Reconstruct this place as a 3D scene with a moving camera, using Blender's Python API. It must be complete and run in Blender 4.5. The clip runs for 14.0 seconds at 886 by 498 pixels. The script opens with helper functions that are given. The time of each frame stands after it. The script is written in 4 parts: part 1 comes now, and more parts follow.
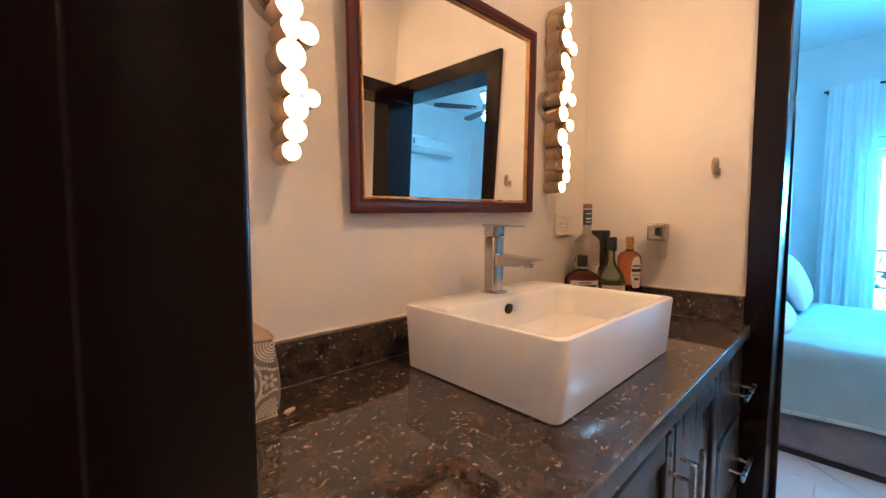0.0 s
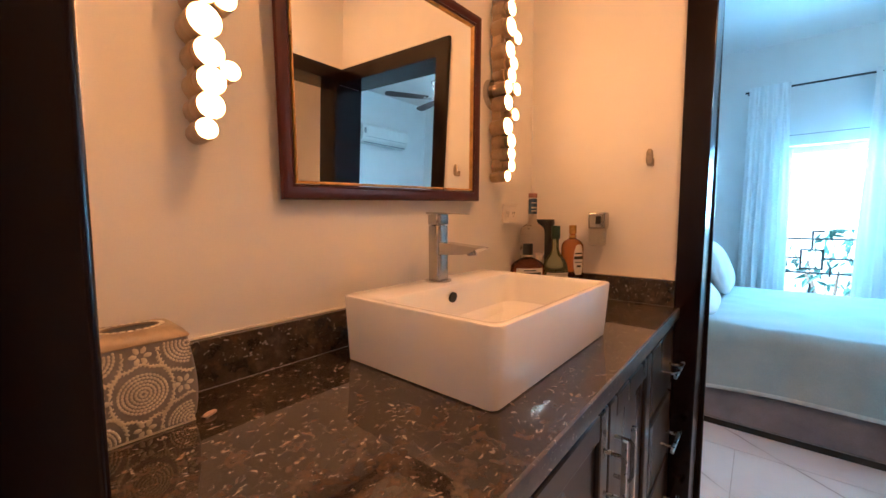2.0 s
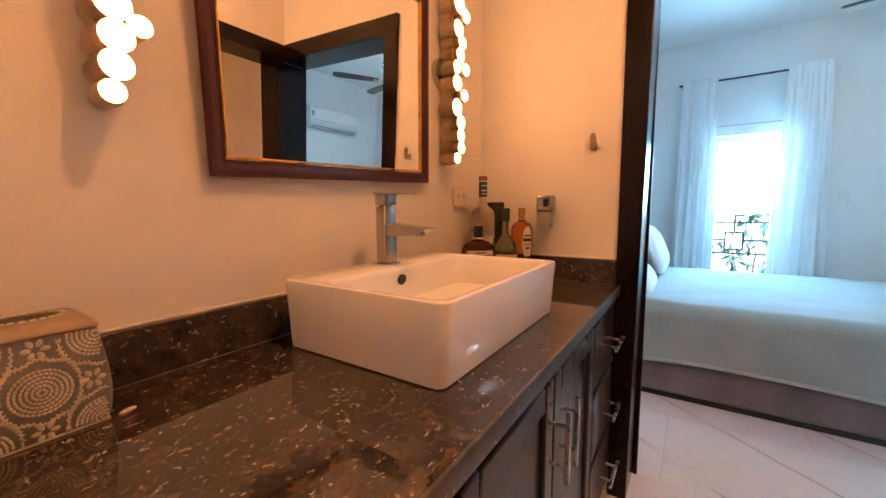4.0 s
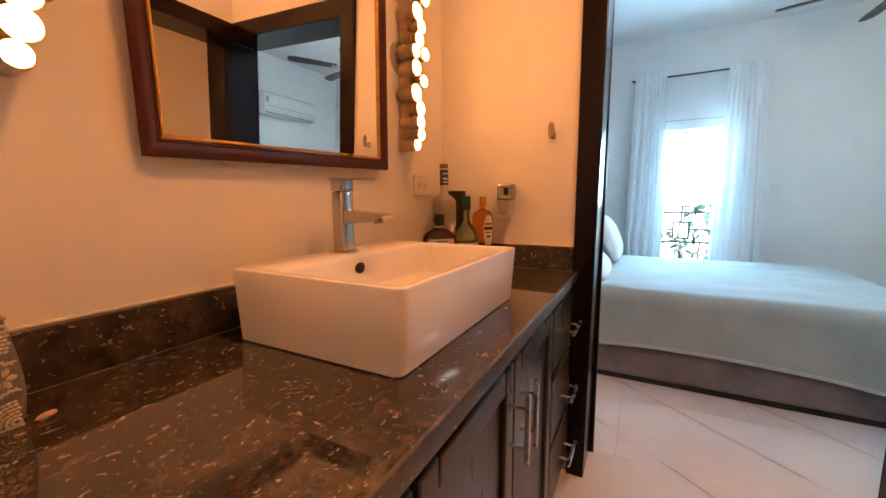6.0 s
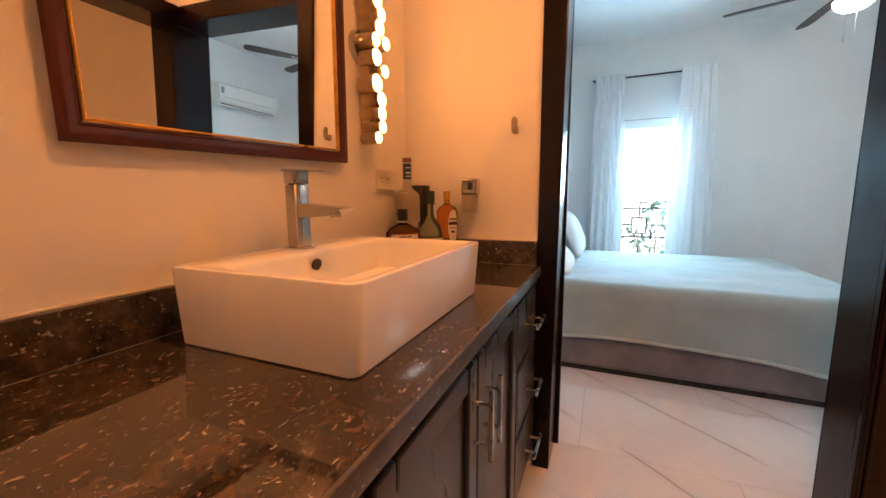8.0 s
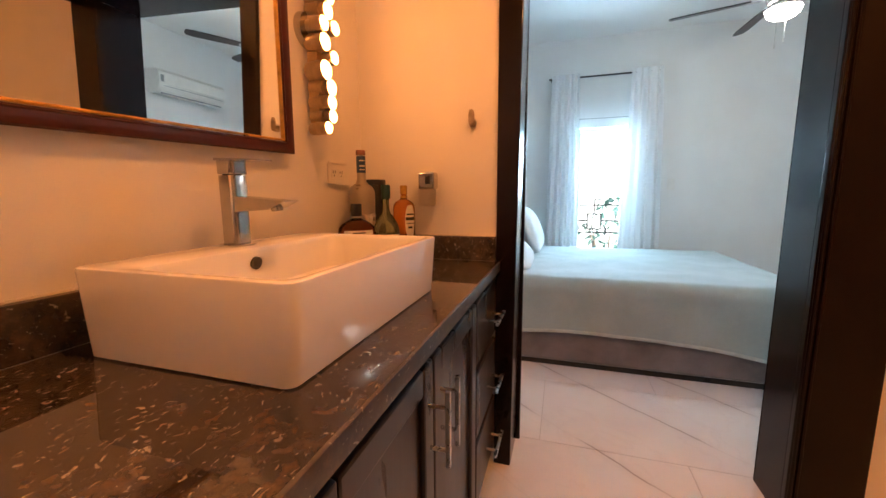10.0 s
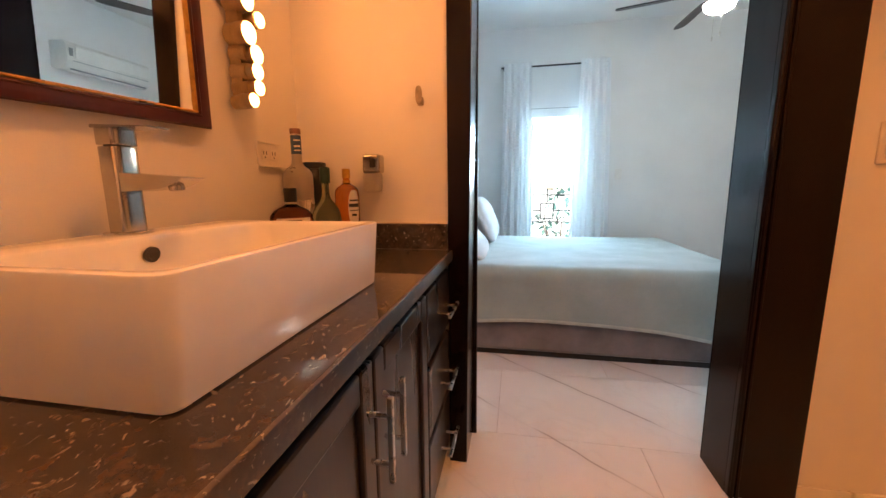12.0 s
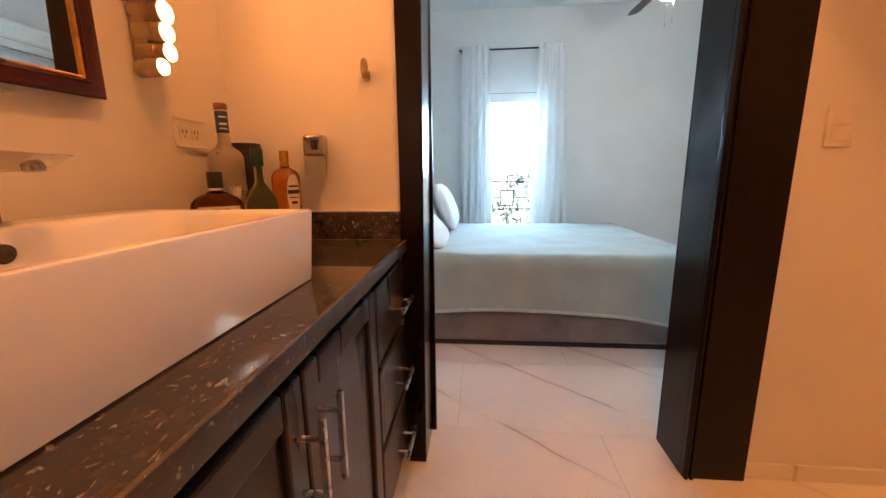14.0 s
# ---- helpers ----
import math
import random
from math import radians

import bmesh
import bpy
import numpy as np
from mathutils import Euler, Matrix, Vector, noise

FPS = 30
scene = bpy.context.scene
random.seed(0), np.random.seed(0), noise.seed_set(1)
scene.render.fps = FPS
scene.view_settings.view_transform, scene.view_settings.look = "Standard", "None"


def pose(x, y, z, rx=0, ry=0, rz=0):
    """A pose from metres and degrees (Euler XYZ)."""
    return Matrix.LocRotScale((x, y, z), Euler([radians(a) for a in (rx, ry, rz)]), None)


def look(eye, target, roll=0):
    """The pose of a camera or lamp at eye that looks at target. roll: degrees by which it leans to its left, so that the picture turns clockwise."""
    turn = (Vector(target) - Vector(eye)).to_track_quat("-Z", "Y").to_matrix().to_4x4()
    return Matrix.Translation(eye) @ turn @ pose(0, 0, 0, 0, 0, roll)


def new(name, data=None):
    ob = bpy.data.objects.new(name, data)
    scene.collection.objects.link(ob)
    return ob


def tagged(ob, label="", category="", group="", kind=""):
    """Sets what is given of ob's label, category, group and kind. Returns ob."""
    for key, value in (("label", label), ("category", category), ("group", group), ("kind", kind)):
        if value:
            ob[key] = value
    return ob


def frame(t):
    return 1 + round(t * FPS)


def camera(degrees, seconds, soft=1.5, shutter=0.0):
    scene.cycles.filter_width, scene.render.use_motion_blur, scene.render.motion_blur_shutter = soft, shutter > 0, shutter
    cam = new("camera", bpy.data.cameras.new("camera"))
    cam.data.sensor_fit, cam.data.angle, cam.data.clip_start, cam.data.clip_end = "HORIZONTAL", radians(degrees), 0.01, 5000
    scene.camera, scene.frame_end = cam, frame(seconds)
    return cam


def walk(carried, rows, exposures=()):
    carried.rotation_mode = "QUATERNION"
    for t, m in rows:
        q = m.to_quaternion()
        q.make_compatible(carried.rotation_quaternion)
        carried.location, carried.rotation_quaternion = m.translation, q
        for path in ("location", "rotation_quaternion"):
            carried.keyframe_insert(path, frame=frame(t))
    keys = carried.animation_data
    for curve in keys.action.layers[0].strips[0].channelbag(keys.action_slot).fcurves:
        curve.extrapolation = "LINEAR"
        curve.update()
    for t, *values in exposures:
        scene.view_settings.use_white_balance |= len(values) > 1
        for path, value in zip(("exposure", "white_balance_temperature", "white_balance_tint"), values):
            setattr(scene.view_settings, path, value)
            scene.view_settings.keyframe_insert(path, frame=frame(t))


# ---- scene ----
cam = camera(98.8, 14.0)
PATH = [
    (0, (-1.638, -0.802, 1.192), (-0.263, 0.646, 1.077), 0.0),
    (0.5, (-1.625, -0.802, 1.19), (-0.214, 0.61, 1.068), -0.0),
    (1, (-1.615, -0.805, 1.188), (-0.165, 0.567, 1.058), -0.1),
    (1.5, (-1.603, -0.808, 1.185), (-0.115, 0.52, 1.043), -0.1),
    (2, (-1.595, -0.811, 1.179), (-0.067, 0.469, 1.025), -0.2),
    (2.5, (-1.587, -0.815, 1.175), (-0.021, 0.418, 1.003), -0.2),
    (3, (-1.58, -0.815, 1.169), (0.022, 0.368, 0.982), -0.3),
    (5.5, (-1.558, -0.815, 1.146), (0.176, 0.15, 0.896), -0.4),
    (6, (-1.552, -0.816, 1.142), (0.202, 0.109, 0.886), -0.4),
    (6.5, (-1.546, -0.819, 1.137), (0.226, 0.071, 0.878), -0.4),
    (7, (-1.539, -0.82, 1.135), (0.251, 0.031, 0.871), -0.4),
    (7.5, (-1.532, -0.822, 1.134), (0.275, -0.008, 0.867), -0.4),
    (8, (-1.522, -0.82, 1.131), (0.301, -0.045, 0.861), -0.4),
    (10.5, (-1.45, -0.824, 1.11), (0.455, -0.286, 0.823), -0.5),
    (11, (-1.423, -0.825, 1.1), (0.496, -0.344, 0.806), -0.6),
    (11.5, (-1.399, -0.825, 1.093), (0.531, -0.398, 0.789), -0.6),
    (12, (-1.374, -0.826, 1.087), (0.565, -0.451, 0.767), -0.6),
    (12.5, (-1.348, -0.829, 1.079), (0.598, -0.506, 0.746), -0.6),
    (13, (-1.324, -0.834, 1.077), (0.626, -0.557, 0.728), -0.6),
    (13.5, (-1.3, -0.837, 1.077), (0.653, -0.607, 0.71), -0.6),
    (14, (-1.275, -0.842, 1.075), (0.679, -0.66, 0.692), -0.7),
]
walk(cam, [(t, look(eye, target, roll)) for t, eye, target, roll in PATH],
     exposures=[(0.0, 2.80, 3600, -16), (1.5, 2.70, 4300, -9), (3.0, 2.60, 4900, -1), (6.5, 2.54, 6000, 8), (14.0, 2.52, 6550, 12)])

# ---- world, sun, window light ----
world = bpy.data.worlds.new("world")
scene.world = world
world.use_nodes = True
wn = world.node_tree.nodes
sky = wn.new("ShaderNodeTexSky")
sky.sky_type, sky.sun_disc = "NISHITA", False
sky.sun_elevation, sky.sun_rotation = radians(52), radians(150)
wn["Background"].inputs[1].default_value = 0.15
world.node_tree.links.new(sky.outputs[0], wn["Background"].inputs[0])

sun = new("sun", bpy.data.lights.new("sun", "SUN"))
sun.data.energy, sun.data.angle, sun.data.color = 5.0, radians(0.5), (1.0, 0.95, 0.88)
sun.matrix_world = look((0, 0, 10), (6.0, -3.0, 0))

window_light = new("window_light", bpy.data.lights.new("window_light", "AREA"))
window_light.data.shape, window_light.data.size, window_light.data.size_y = "RECTANGLE", 0.54, 0.80
window_light.data.energy, window_light.data.color = 9.3, (0.46, 0.76, 1.0)
window_light.matrix_world = look((3.24, -1.235, 1.48), (0, -1.245, 0.90))

DISC = 4.7      # strength of the sconces' discs
BOWL = 14.0      # strength of the ceiling fan's bowl
DOWN = 70.0     # strength of the added, unseen ceiling lights


# ---- materials ----
def nodes(name):
    m = bpy.data.materials.new(name)
    m.use_nodes = True
    t = m.node_tree
    return m, t, t.nodes["Principled BSDF"]


def noise_node(t, scale, detail=4.0, rough=0.55, stretch=None, distort=0.0):
    co = t.nodes.new("ShaderNodeTexCoord")
    out = co.outputs["Object"]
    if stretch:
        mp = t.nodes.new("ShaderNodeMapping")
        mp.inputs["Scale"].default_value = stretch
        t.links.new(out, mp.inputs[0])
        out = mp.outputs[0]
    n = t.nodes.new("ShaderNodeTexNoise")
    n.inputs["Scale"].default_value, n.inputs["Detail"].default_value = scale, detail
    n.inputs["Roughness"].default_value, n.inputs["Distortion"].default_value = rough, distort
    t.links.new(out, n.inputs["Vector"])
    return n


def ramp(t, source, stops):
    r = t.nodes.new("ShaderNodeValToRGB")
    e = r.color_ramp.elements
    while len(e) < len(stops):
        e.new(0.5)
    for k, (p, c) in enumerate(stops):
        e[k].position, e[k].color = p, (*c, 1) if len(c) == 3 else c
    t.links.new(source, r.inputs[0])
    return r


def mixed(t, fac, a, b, kind="MIX"):
    m = t.nodes.new("ShaderNodeMix")
    m.data_type, m.blend_type = "RGBA", kind
    for slot, v in ((0, fac), (6, a), (7, b)):
        if isinstance(v, (int, float)):
            m.inputs[slot].default_value = v
        elif isinstance(v, tuple):
            m.inputs[slot].default_value = (*v, 1)
        else:
            t.links.new(v, m.inputs[slot])
    return m.outputs[2]


def bumped(t, p, height, strength=0.2, distance=0.002):
    b = t.nodes.new("ShaderNodeBump")
    b.inputs["Strength"].default_value, b.inputs["Distance"].default_value = strength, distance
    t.links.new(height, b.inputs["Height"])
    t.links.new(b.outputs[0], p.inputs["Normal"])


def surface(name, colour, rough=0.5, metal=0.0, vary=0.08, scale=6.0, grain=120.0, bump=0.1, coat=0.0, stretch=None, rough_vary=0.08, sheen=0.0, spec=0.5):
    """A surface with stains at one scale, grain at another, and a fine relief."""
    m, t, p = nodes(name)
    big, fine = noise_node(t, scale, 3, stretch=stretch), noise_node(t, grain, 3, stretch=stretch)
    dark = tuple(c * (1 - 2 * vary) for c in colour)
    light = tuple(min(1, c * (1 + vary)) for c in colour)
    c1 = ramp(t, big.outputs[0], [(0.3, dark), (0.65, light)])
    c2 = ramp(t, fine.outputs[0], [(0.3, (1 - vary,) * 3), (0.7, (1, 1, 1))])
    t.links.new(mixed(t, 1.0, c1.outputs[0], c2.outputs[0], "MULTIPLY"), p.inputs["Base Color"])
    r = ramp(t, big.outputs[0], [(0.3, (max(0.02, rough - rough_vary),) * 3), (0.7, (rough + rough_vary,) * 3)])
    t.links.new(r.outputs[0], p.inputs["Roughness"])
    p.inputs["Metallic"].default_value, p.inputs["Coat Weight"].default_value = metal, coat
    p.inputs["Coat Roughness"].default_value = 0.12
    p.inputs["Sheen Weight"].default_value = sheen
    p.inputs["Specular IOR Level"].default_value = spec
    if bump:
        bumped(t, p, fine.outputs[0], bump)
    return m


def glow(name, colour, strength):
    m, t, p = nodes(name)
    p.inputs["Base Color"].default_value = (0.8, 0.8, 0.78, 1)
    p.inputs["Roughness"].default_value = 0.4
    p.inputs["Emission Color"].default_value = (*colour, 1)
    p.inputs["Emission Strength"].default_value = strength
    return m


def glass(name, colour=(1, 1, 1), rough=0.0, ior=1.45):
    m, t, p = nodes(name)
    p.inputs["Base Color"].default_value = (*colour, 1)
    p.inputs["Roughness"].default_value, p.inputs["IOR"].default_value = rough, ior
    p.inputs["Transmission Weight"].default_value = 1.0
    return m


PAINT = surface("wall_paint", (0.80, 0.775, 0.74), 0.55, vary=0.025, scale=2.2, grain=260, bump=0.05)
PAINT_COOL = surface("bedroom_paint", (0.80, 0.80, 0.79), 0.6, vary=0.025, scale=1.8, grain=240, bump=0.05)
CEIL = surface("ceiling_paint", (0.83, 0.83, 0.82), 0.7, vary=0.02, scale=1.5, grain=200, bump=0.04)
WOOD = surface("dark_stained_wood", (0.008, 0.0033, 0.0031), 0.20, vary=0.25, scale=9, grain=60, bump=0.03, spec=0.22, stretch=(1, 1, 0.12), rough_vary=0.05)
CABWOOD = surface("espresso_cabinet_wood", (0.026, 0.015, 0.011), 0.30, vary=0.22, scale=10, grain=70, bump=0.06, spec=0.45, stretch=(1, 1, 0.15), rough_vary=0.05)
# Near black: the shade in the cabinet gaps is put into this colour.
CABSHADE = surface("cabinet_gap_shade", (0.005, 0.004, 0.004), 0.7, vary=0.15, spec=0.2)
MAHOGANY = surface("mahogany_frame", (0.060, 0.009, 0.006), 0.36, vary=0.10, scale=8, grain=90, bump=0.02, spec=0.4, rough_vary=0.05)
GOLD = surface("gilt_edge", (0.62, 0.36, 0.08), 0.35, metal=0.85, vary=0.15, scale=30)
CHROME = surface("chrome", (0.50, 0.49, 0.48), 0.10, metal=1.0, vary=0.02, scale=20, bump=0.0, rough_vary=0.03)
STEEL = surface("brushed_steel", (0.62, 0.60, 0.57), 0.28, metal=1.0, vary=0.06, scale=30, grain=300, bump=0.03)
CHAMPAGNE = surface("champagne_metal", (0.50, 0.40, 0.26), 0.36, metal=0.9, vary=0.10, scale=18, grain=200, bump=0.05)
BRONZE = surface("aged_nickel", (0.40, 0.33, 0.24), 0.38, metal=0.9, vary=0.12, scale=40)
CERAMIC = surface("white_ceramic", (0.83, 0.82, 0.81), 0.15, vary=0.01, scale=5, grain=30, bump=0.0, spec=0.36, coat=0.0, rough_vary=0.02)
FAUCET = surface("satin_chrome", (0.50, 0.485, 0.46), 0.20, metal=1.0, vary=0.03, scale=20, bump=0.0, rough_vary=0.03)
PLASTIC = surface("white_plastic", (0.78, 0.77, 0.74), 0.38, vary=0.02, scale=20, bump=0.02)
IVORY = surface("ivory_plastic", (0.78, 0.74, 0.69), 0.38, vary=0.03, scale=20, bump=0.02)
BLACK = surface("black_plastic", (0.012, 0.012, 0.013), 0.35, vary=0.1)
IRON = surface("black_iron", (0.015, 0.015, 0.016), 0.5, vary=0.2, scale=20, bump=0.1)
BLADE = surface("walnut_blade", (0.055, 0.045, 0.045), 0.45, vary=0.2, scale=8, stretch=(1, 0.2, 1))
CAULK = surface("white_caulk", (0.75, 0.70, 0.63), 0.6, vary=0.08, scale=25)
JOINT = surface("grey_sealant", (0.15, 0.13, 0.11), 0.6, vary=0.2, scale=25)
GROUT = surface("pale_grout", (0.60, 0.57, 0.54), 0.8, vary=0.1, scale=30)
VELVET = surface("grey_velvet", (0.19, 0.175, 0.18), 0.85, vary=0.16, scale=5, grain=220, bump=0.15, sheen=0.5)
SHEET = surface("white_cotton", (0.78, 0.77, 0.76), 0.85, vary=0.04, scale=7, grain=320, bump=0.2, sheen=0.2)
ROOFTILE = surface("outside_plaster", (0.62, 0.58, 0.52), 0.8, vary=0.1, scale=2)
EARTH = surface("garden_ground", (0.42, 0.42, 0.36), 0.9, vary=0.2, scale=0.3)
BARK = surface("palm_bark", (0.16, 0.12, 0.09), 0.85, vary=0.3, scale=5, bump=0.4)
LEAF = surface("green_leaf", (0.045, 0.125, 0.100), 0.5, vary=0.35, scale=1.5, bump=0.1)
LABEL = surface("cream_label", (0.72, 0.66, 0.54), 0.6, vary=0.05, scale=40)
LABEL_INK = surface("label_ink", (0.03, 0.025, 0.02), 0.6)
BLUEFOIL = surface("blue_foil", (0.02, 0.06, 0.15), 0.35, vary=0.2, scale=60)
DISCGLOW = glow("lit_disc", (1.0, 0.346, 0.088), DISC)
FILLGLOW = glow("fill_downlight", (1.0, 0.346, 0.088), DOWN)
BOWLGLOW = glow("lit_bowl", (1.0, 0.93, 0.82), BOWL)
PANE = glass("window_glass", (0.97, 0.99, 0.98), 0.0, 1.3)
GREENGLASS = surface("green_bottle", (0.62, 0.70, 0.46), 0.05, vary=0.03, scale=9, bump=0.0, rough_vary=0.02)
GREENGLASS.node_tree.nodes["Principled BSDF"].inputs["Transmission Weight"].default_value = 0.9
GREENGLASS.node_tree.nodes["Principled BSDF"].inputs["IOR"].default_value = 1.15
AMBER = glass("amber_spirit", (0.74, 0.27, 0.05), 0.02, 1.45)
BROWN = glass("brown_spirit", (0.55, 0.16, 0.05), 0.02, 1.36)


def make_mirror():
    m, t, p = nodes("mirror_silver")
    p.inputs["Base Color"].default_value = (0.93, 0.94, 0.93, 1)
    p.inputs["Metallic"].default_value, p.inputs["Roughness"].default_value = 1.0, 0.0
    return m


def make_granite(name, rough):
    m, t, p = nodes(name)
    warp = noise_node(t, 9, 4)
    co = t.nodes.new("ShaderNodeTexCoord")
    add = t.nodes.new("ShaderNodeMix")
    add.data_type, add.blend_type = "RGBA", "LINEAR_LIGHT"
    add.inputs[0].default_value = 0.045
    t.links.new(co.outputs["Object"], add.inputs[6])
    t.links.new(warp.outputs["Color"], add.inputs[7])
    flecks = []
    for scale, lo, hi, turn in ((66, 0.655, 0.70, 0.7), (112, 0.645, 0.69, 2.2), (210, 0.62, 0.70, 0.0)):
        n = t.nodes.new("ShaderNodeTexNoise")
        n.inputs["Scale"].default_value, n.inputs["Detail"].default_value = scale, 4.0
        n.inputs["Roughness"].default_value, n.inputs["Distortion"].default_value = 0.5, 0.25
        mp = t.nodes.new("ShaderNodeMapping")
        mp.inputs["Rotation"].default_value = (0, 0, turn)
        mp.inputs["Scale"].default_value = (0.70, 1.30, 1.0)
        t.links.new(add.outputs[2], mp.inputs[0])
        t.links.new(mp.outputs[0], n.inputs["Vector"])
        flecks.append(ramp(t, n.outputs[0], [(lo, (0, 0, 0)), (hi, (0.9, 0.9, 0.9))]).outputs[0])
    ground = ramp(t, noise_node(t, 24, 6, 0.7).outputs[0], [(0.35, (0.019, 0.016, 0.014)), (0.55, (0.050, 0.038, 0.030)), (0.72, (0.105, 0.077, 0.057))])
    tone = ramp(t, noise_node(t, 17, 2).outputs[0], [(0.35, (0.20, 0.13, 0.075)), (0.65, (0.36, 0.32, 0.26))])
    rust = ramp(t, noise_node(t, 31, 5, 0.65).outputs[0], [(0.55, (0, 0, 0)), (0.70, (0.7, 0.7, 0.7))])
    base = mixed(t, rust.outputs[0], ground.outputs[0], (0.125, 0.075, 0.042))
    c = mixed(t, flecks[0], base, tone.outputs[0])
    c = mixed(t, flecks[1], c, (0.36, 0.33, 0.27))
    c = mixed(t, flecks[2], c, (0.07, 0.055, 0.045))
    t.links.new(c, p.inputs["Base Color"])
    p.inputs["Roughness"].default_value = rough
    p.inputs["Specular IOR Level"].default_value = 0.85
    return m


def make_marble():
    m, t, p = nodes("marble_tile")
    info = t.nodes.new("ShaderNodeObjectInfo")
    geo = t.nodes.new("ShaderNodeNewGeometry")
    mp = t.nodes.new("ShaderNodeMapping")
    t.links.new(geo.outputs["Position"], mp.inputs[0])

    def maths(kind, a, b=0.0):
        m_ = t.nodes.new("ShaderNodeMath")
        m_.operation = kind
        for slot, value in ((0, a), (1, b)):
            if isinstance(value, float):
                m_.inputs[slot].default_value = value
            else:
                t.links.new(value, m_.inputs[slot])
        return m_.outputs[0]

    sep = t.nodes.new("ShaderNodeSeparateXYZ")
    t.links.new(geo.outputs["Position"], sep.inputs[0])
    along = maths("SUBTRACT", sep.outputs[0], maths("MULTIPLY", sep.outputs[1], 0.81))
    sway = t.nodes.new("ShaderNodeTexNoise")
    sway.inputs["Scale"].default_value, sway.inputs["Detail"].default_value = 3.0, 5.0
    t.links.new(mp.outputs[0], sway.inputs["Vector"])
    swayed = maths("ADD", along, maths("MULTIPLY", maths("SUBTRACT", sway.outputs[0], 0.5), 0.07))
    off = maths("PINGPONG", maths("SUBTRACT", swayed, 0.998), 0.2885)
    line = ramp(t, off, [(0.0, (0.85, 0.85, 0.85)), (0.0035, (0.60, 0.60, 0.60)), (0.008, (0.10, 0.10, 0.10)), (0.05, (0, 0, 0))])
    gone = t.nodes.new("ShaderNodeTexNoise")
    gone.inputs["Scale"].default_value, gone.inputs["Detail"].default_value = 1.9, 1.0
    t.links.new(mp.outputs[0], gone.inputs["Vector"])
    fade = ramp(t, gone.outputs[0], [(0.40, (0.12, 0.12, 0.12)), (0.52, (1, 1, 1))])
    vein = ramp(t, maths("MULTIPLY", line.outputs[0], fade.outputs[0]), [(0.0, (0, 0, 0)), (1.0, (1, 1, 1))])
    thin = t.nodes.new("ShaderNodeTexNoise")
    thin.inputs["Scale"].default_value, thin.inputs["Detail"].default_value, thin.inputs["Distortion"].default_value = 1.7, 5.0, 1.4
    t.links.new(mp.outputs[0], thin.inputs["Vector"])
    hair = ramp(t, thin.outputs[0], [(0.482, (0, 0, 0)), (0.5, (1, 1, 1)), (0.518, (0, 0, 0))])
    cloud = ramp(t, noise_node(t, 2.0, 4).outputs[0], [(0.3, (0.78, 0.76, 0.74)), (0.65, (0.86, 0.85, 0.83))])
    c = mixed(t, vein.outputs[0], cloud.outputs[0], (0.34, 0.30, 0.28))
    half = t.nodes.new("ShaderNodeMath")
    half.operation = "MULTIPLY"
    half.inputs[1].default_value = 0.07
    t.links.new(hair.outputs[0], half.inputs[0])
    c = mixed(t, half.outputs[0], c, (0.45, 0.40, 0.37))
    tint = ramp(t, info.outputs["Random"], [(0, (0.965, 0.965, 0.965)), (1, (1, 1, 1))])
    t.links.new(mixed(t, 1.0, c, tint.outputs[0], "MULTIPLY"), p.inputs["Base Color"])
    r = ramp(t, noise_node(t, 5, 3).outputs[0], [(0.3, (0.14,) * 3), (0.7, (0.24,) * 3)])
    t.links.new(r.outputs[0], p.inputs["Roughness"])
    return m


def make_fleece():
    m, t, p = nodes("sage_fleece")
    big, fine = noise_node(t, 4.5, 4), noise_node(t, 260, 3)
    c = ramp(t, big.outputs[0], [(0.3, (0.29, 0.375, 0.365)), (0.7, (0.375, 0.46, 0.45))])
    f = ramp(t, fine.outputs[0], [(0.3, (0.85,) * 3), (0.7, (1,) * 3)])
    t.links.new(mixed(t, 1.0, c.outputs[0], f.outputs[0], "MULTIPLY"), p.inputs["Base Color"])
    p.inputs["Roughness"].default_value = 0.9
    p.inputs["Sheen Weight"].default_value = 0.5
    bumped(t, p, fine.outputs[0], 0.35, 0.003)
    return m


def make_sheer():
    m, t, p = nodes("sheer_curtain")
    p.inputs["Base Color"].default_value = (0.88, 0.89, 0.90, 1)
    p.inputs["Roughness"].default_value = 0.9
    tr = t.nodes.new("ShaderNodeBsdfTranslucent")
    tr.inputs[0].default_value = (0.85, 0.88, 0.90, 1)
    mx = t.nodes.new("ShaderNodeMixShader")
    mx.inputs[0].default_value = 0.08
    out = t.nodes["Material Output"]
    t.links.new(p.outputs[0], mx.inputs[1])
    t.links.new(tr.outputs[0], mx.inputs[2])
    t.links.new(mx.outputs[0], out.inputs[0])
    return m


MIRROR, GRANITE, MARBLE, FLEECE, SHEER = make_mirror(), make_granite("polished_granite", 0.04), make_marble(), make_fleece(), make_sheer()
GRANITE_EDGE = make_granite("honed_granite", 0.32)
RELIEF = surface("silvered_relief", (0.74, 0.67, 0.52), 0.45, metal=0.15, vary=0.12, scale=40)
# The tan of warm light on the box top is put into this colour.
LIDLIT = surface("warm_lit_resin", (0.36, 0.27, 0.17), 0.45, metal=0.1, vary=0.12, scale=20, grain=150, bump=0.08)
PEWTER = surface("grey_resin", (0.24, 0.225, 0.225), 0.42, metal=0.2, vary=0.12, scale=22, grain=150, bump=0.1)


# ---- mesh helpers ----
ORIGIN = {}


def thing(name, at, label, category, group=""):
    ob = new(name)
    ob.location = at
    ob.empty_display_size = 0.05
    ORIGIN[ob] = Vector(at)
    return tagged(ob, label, category, group)


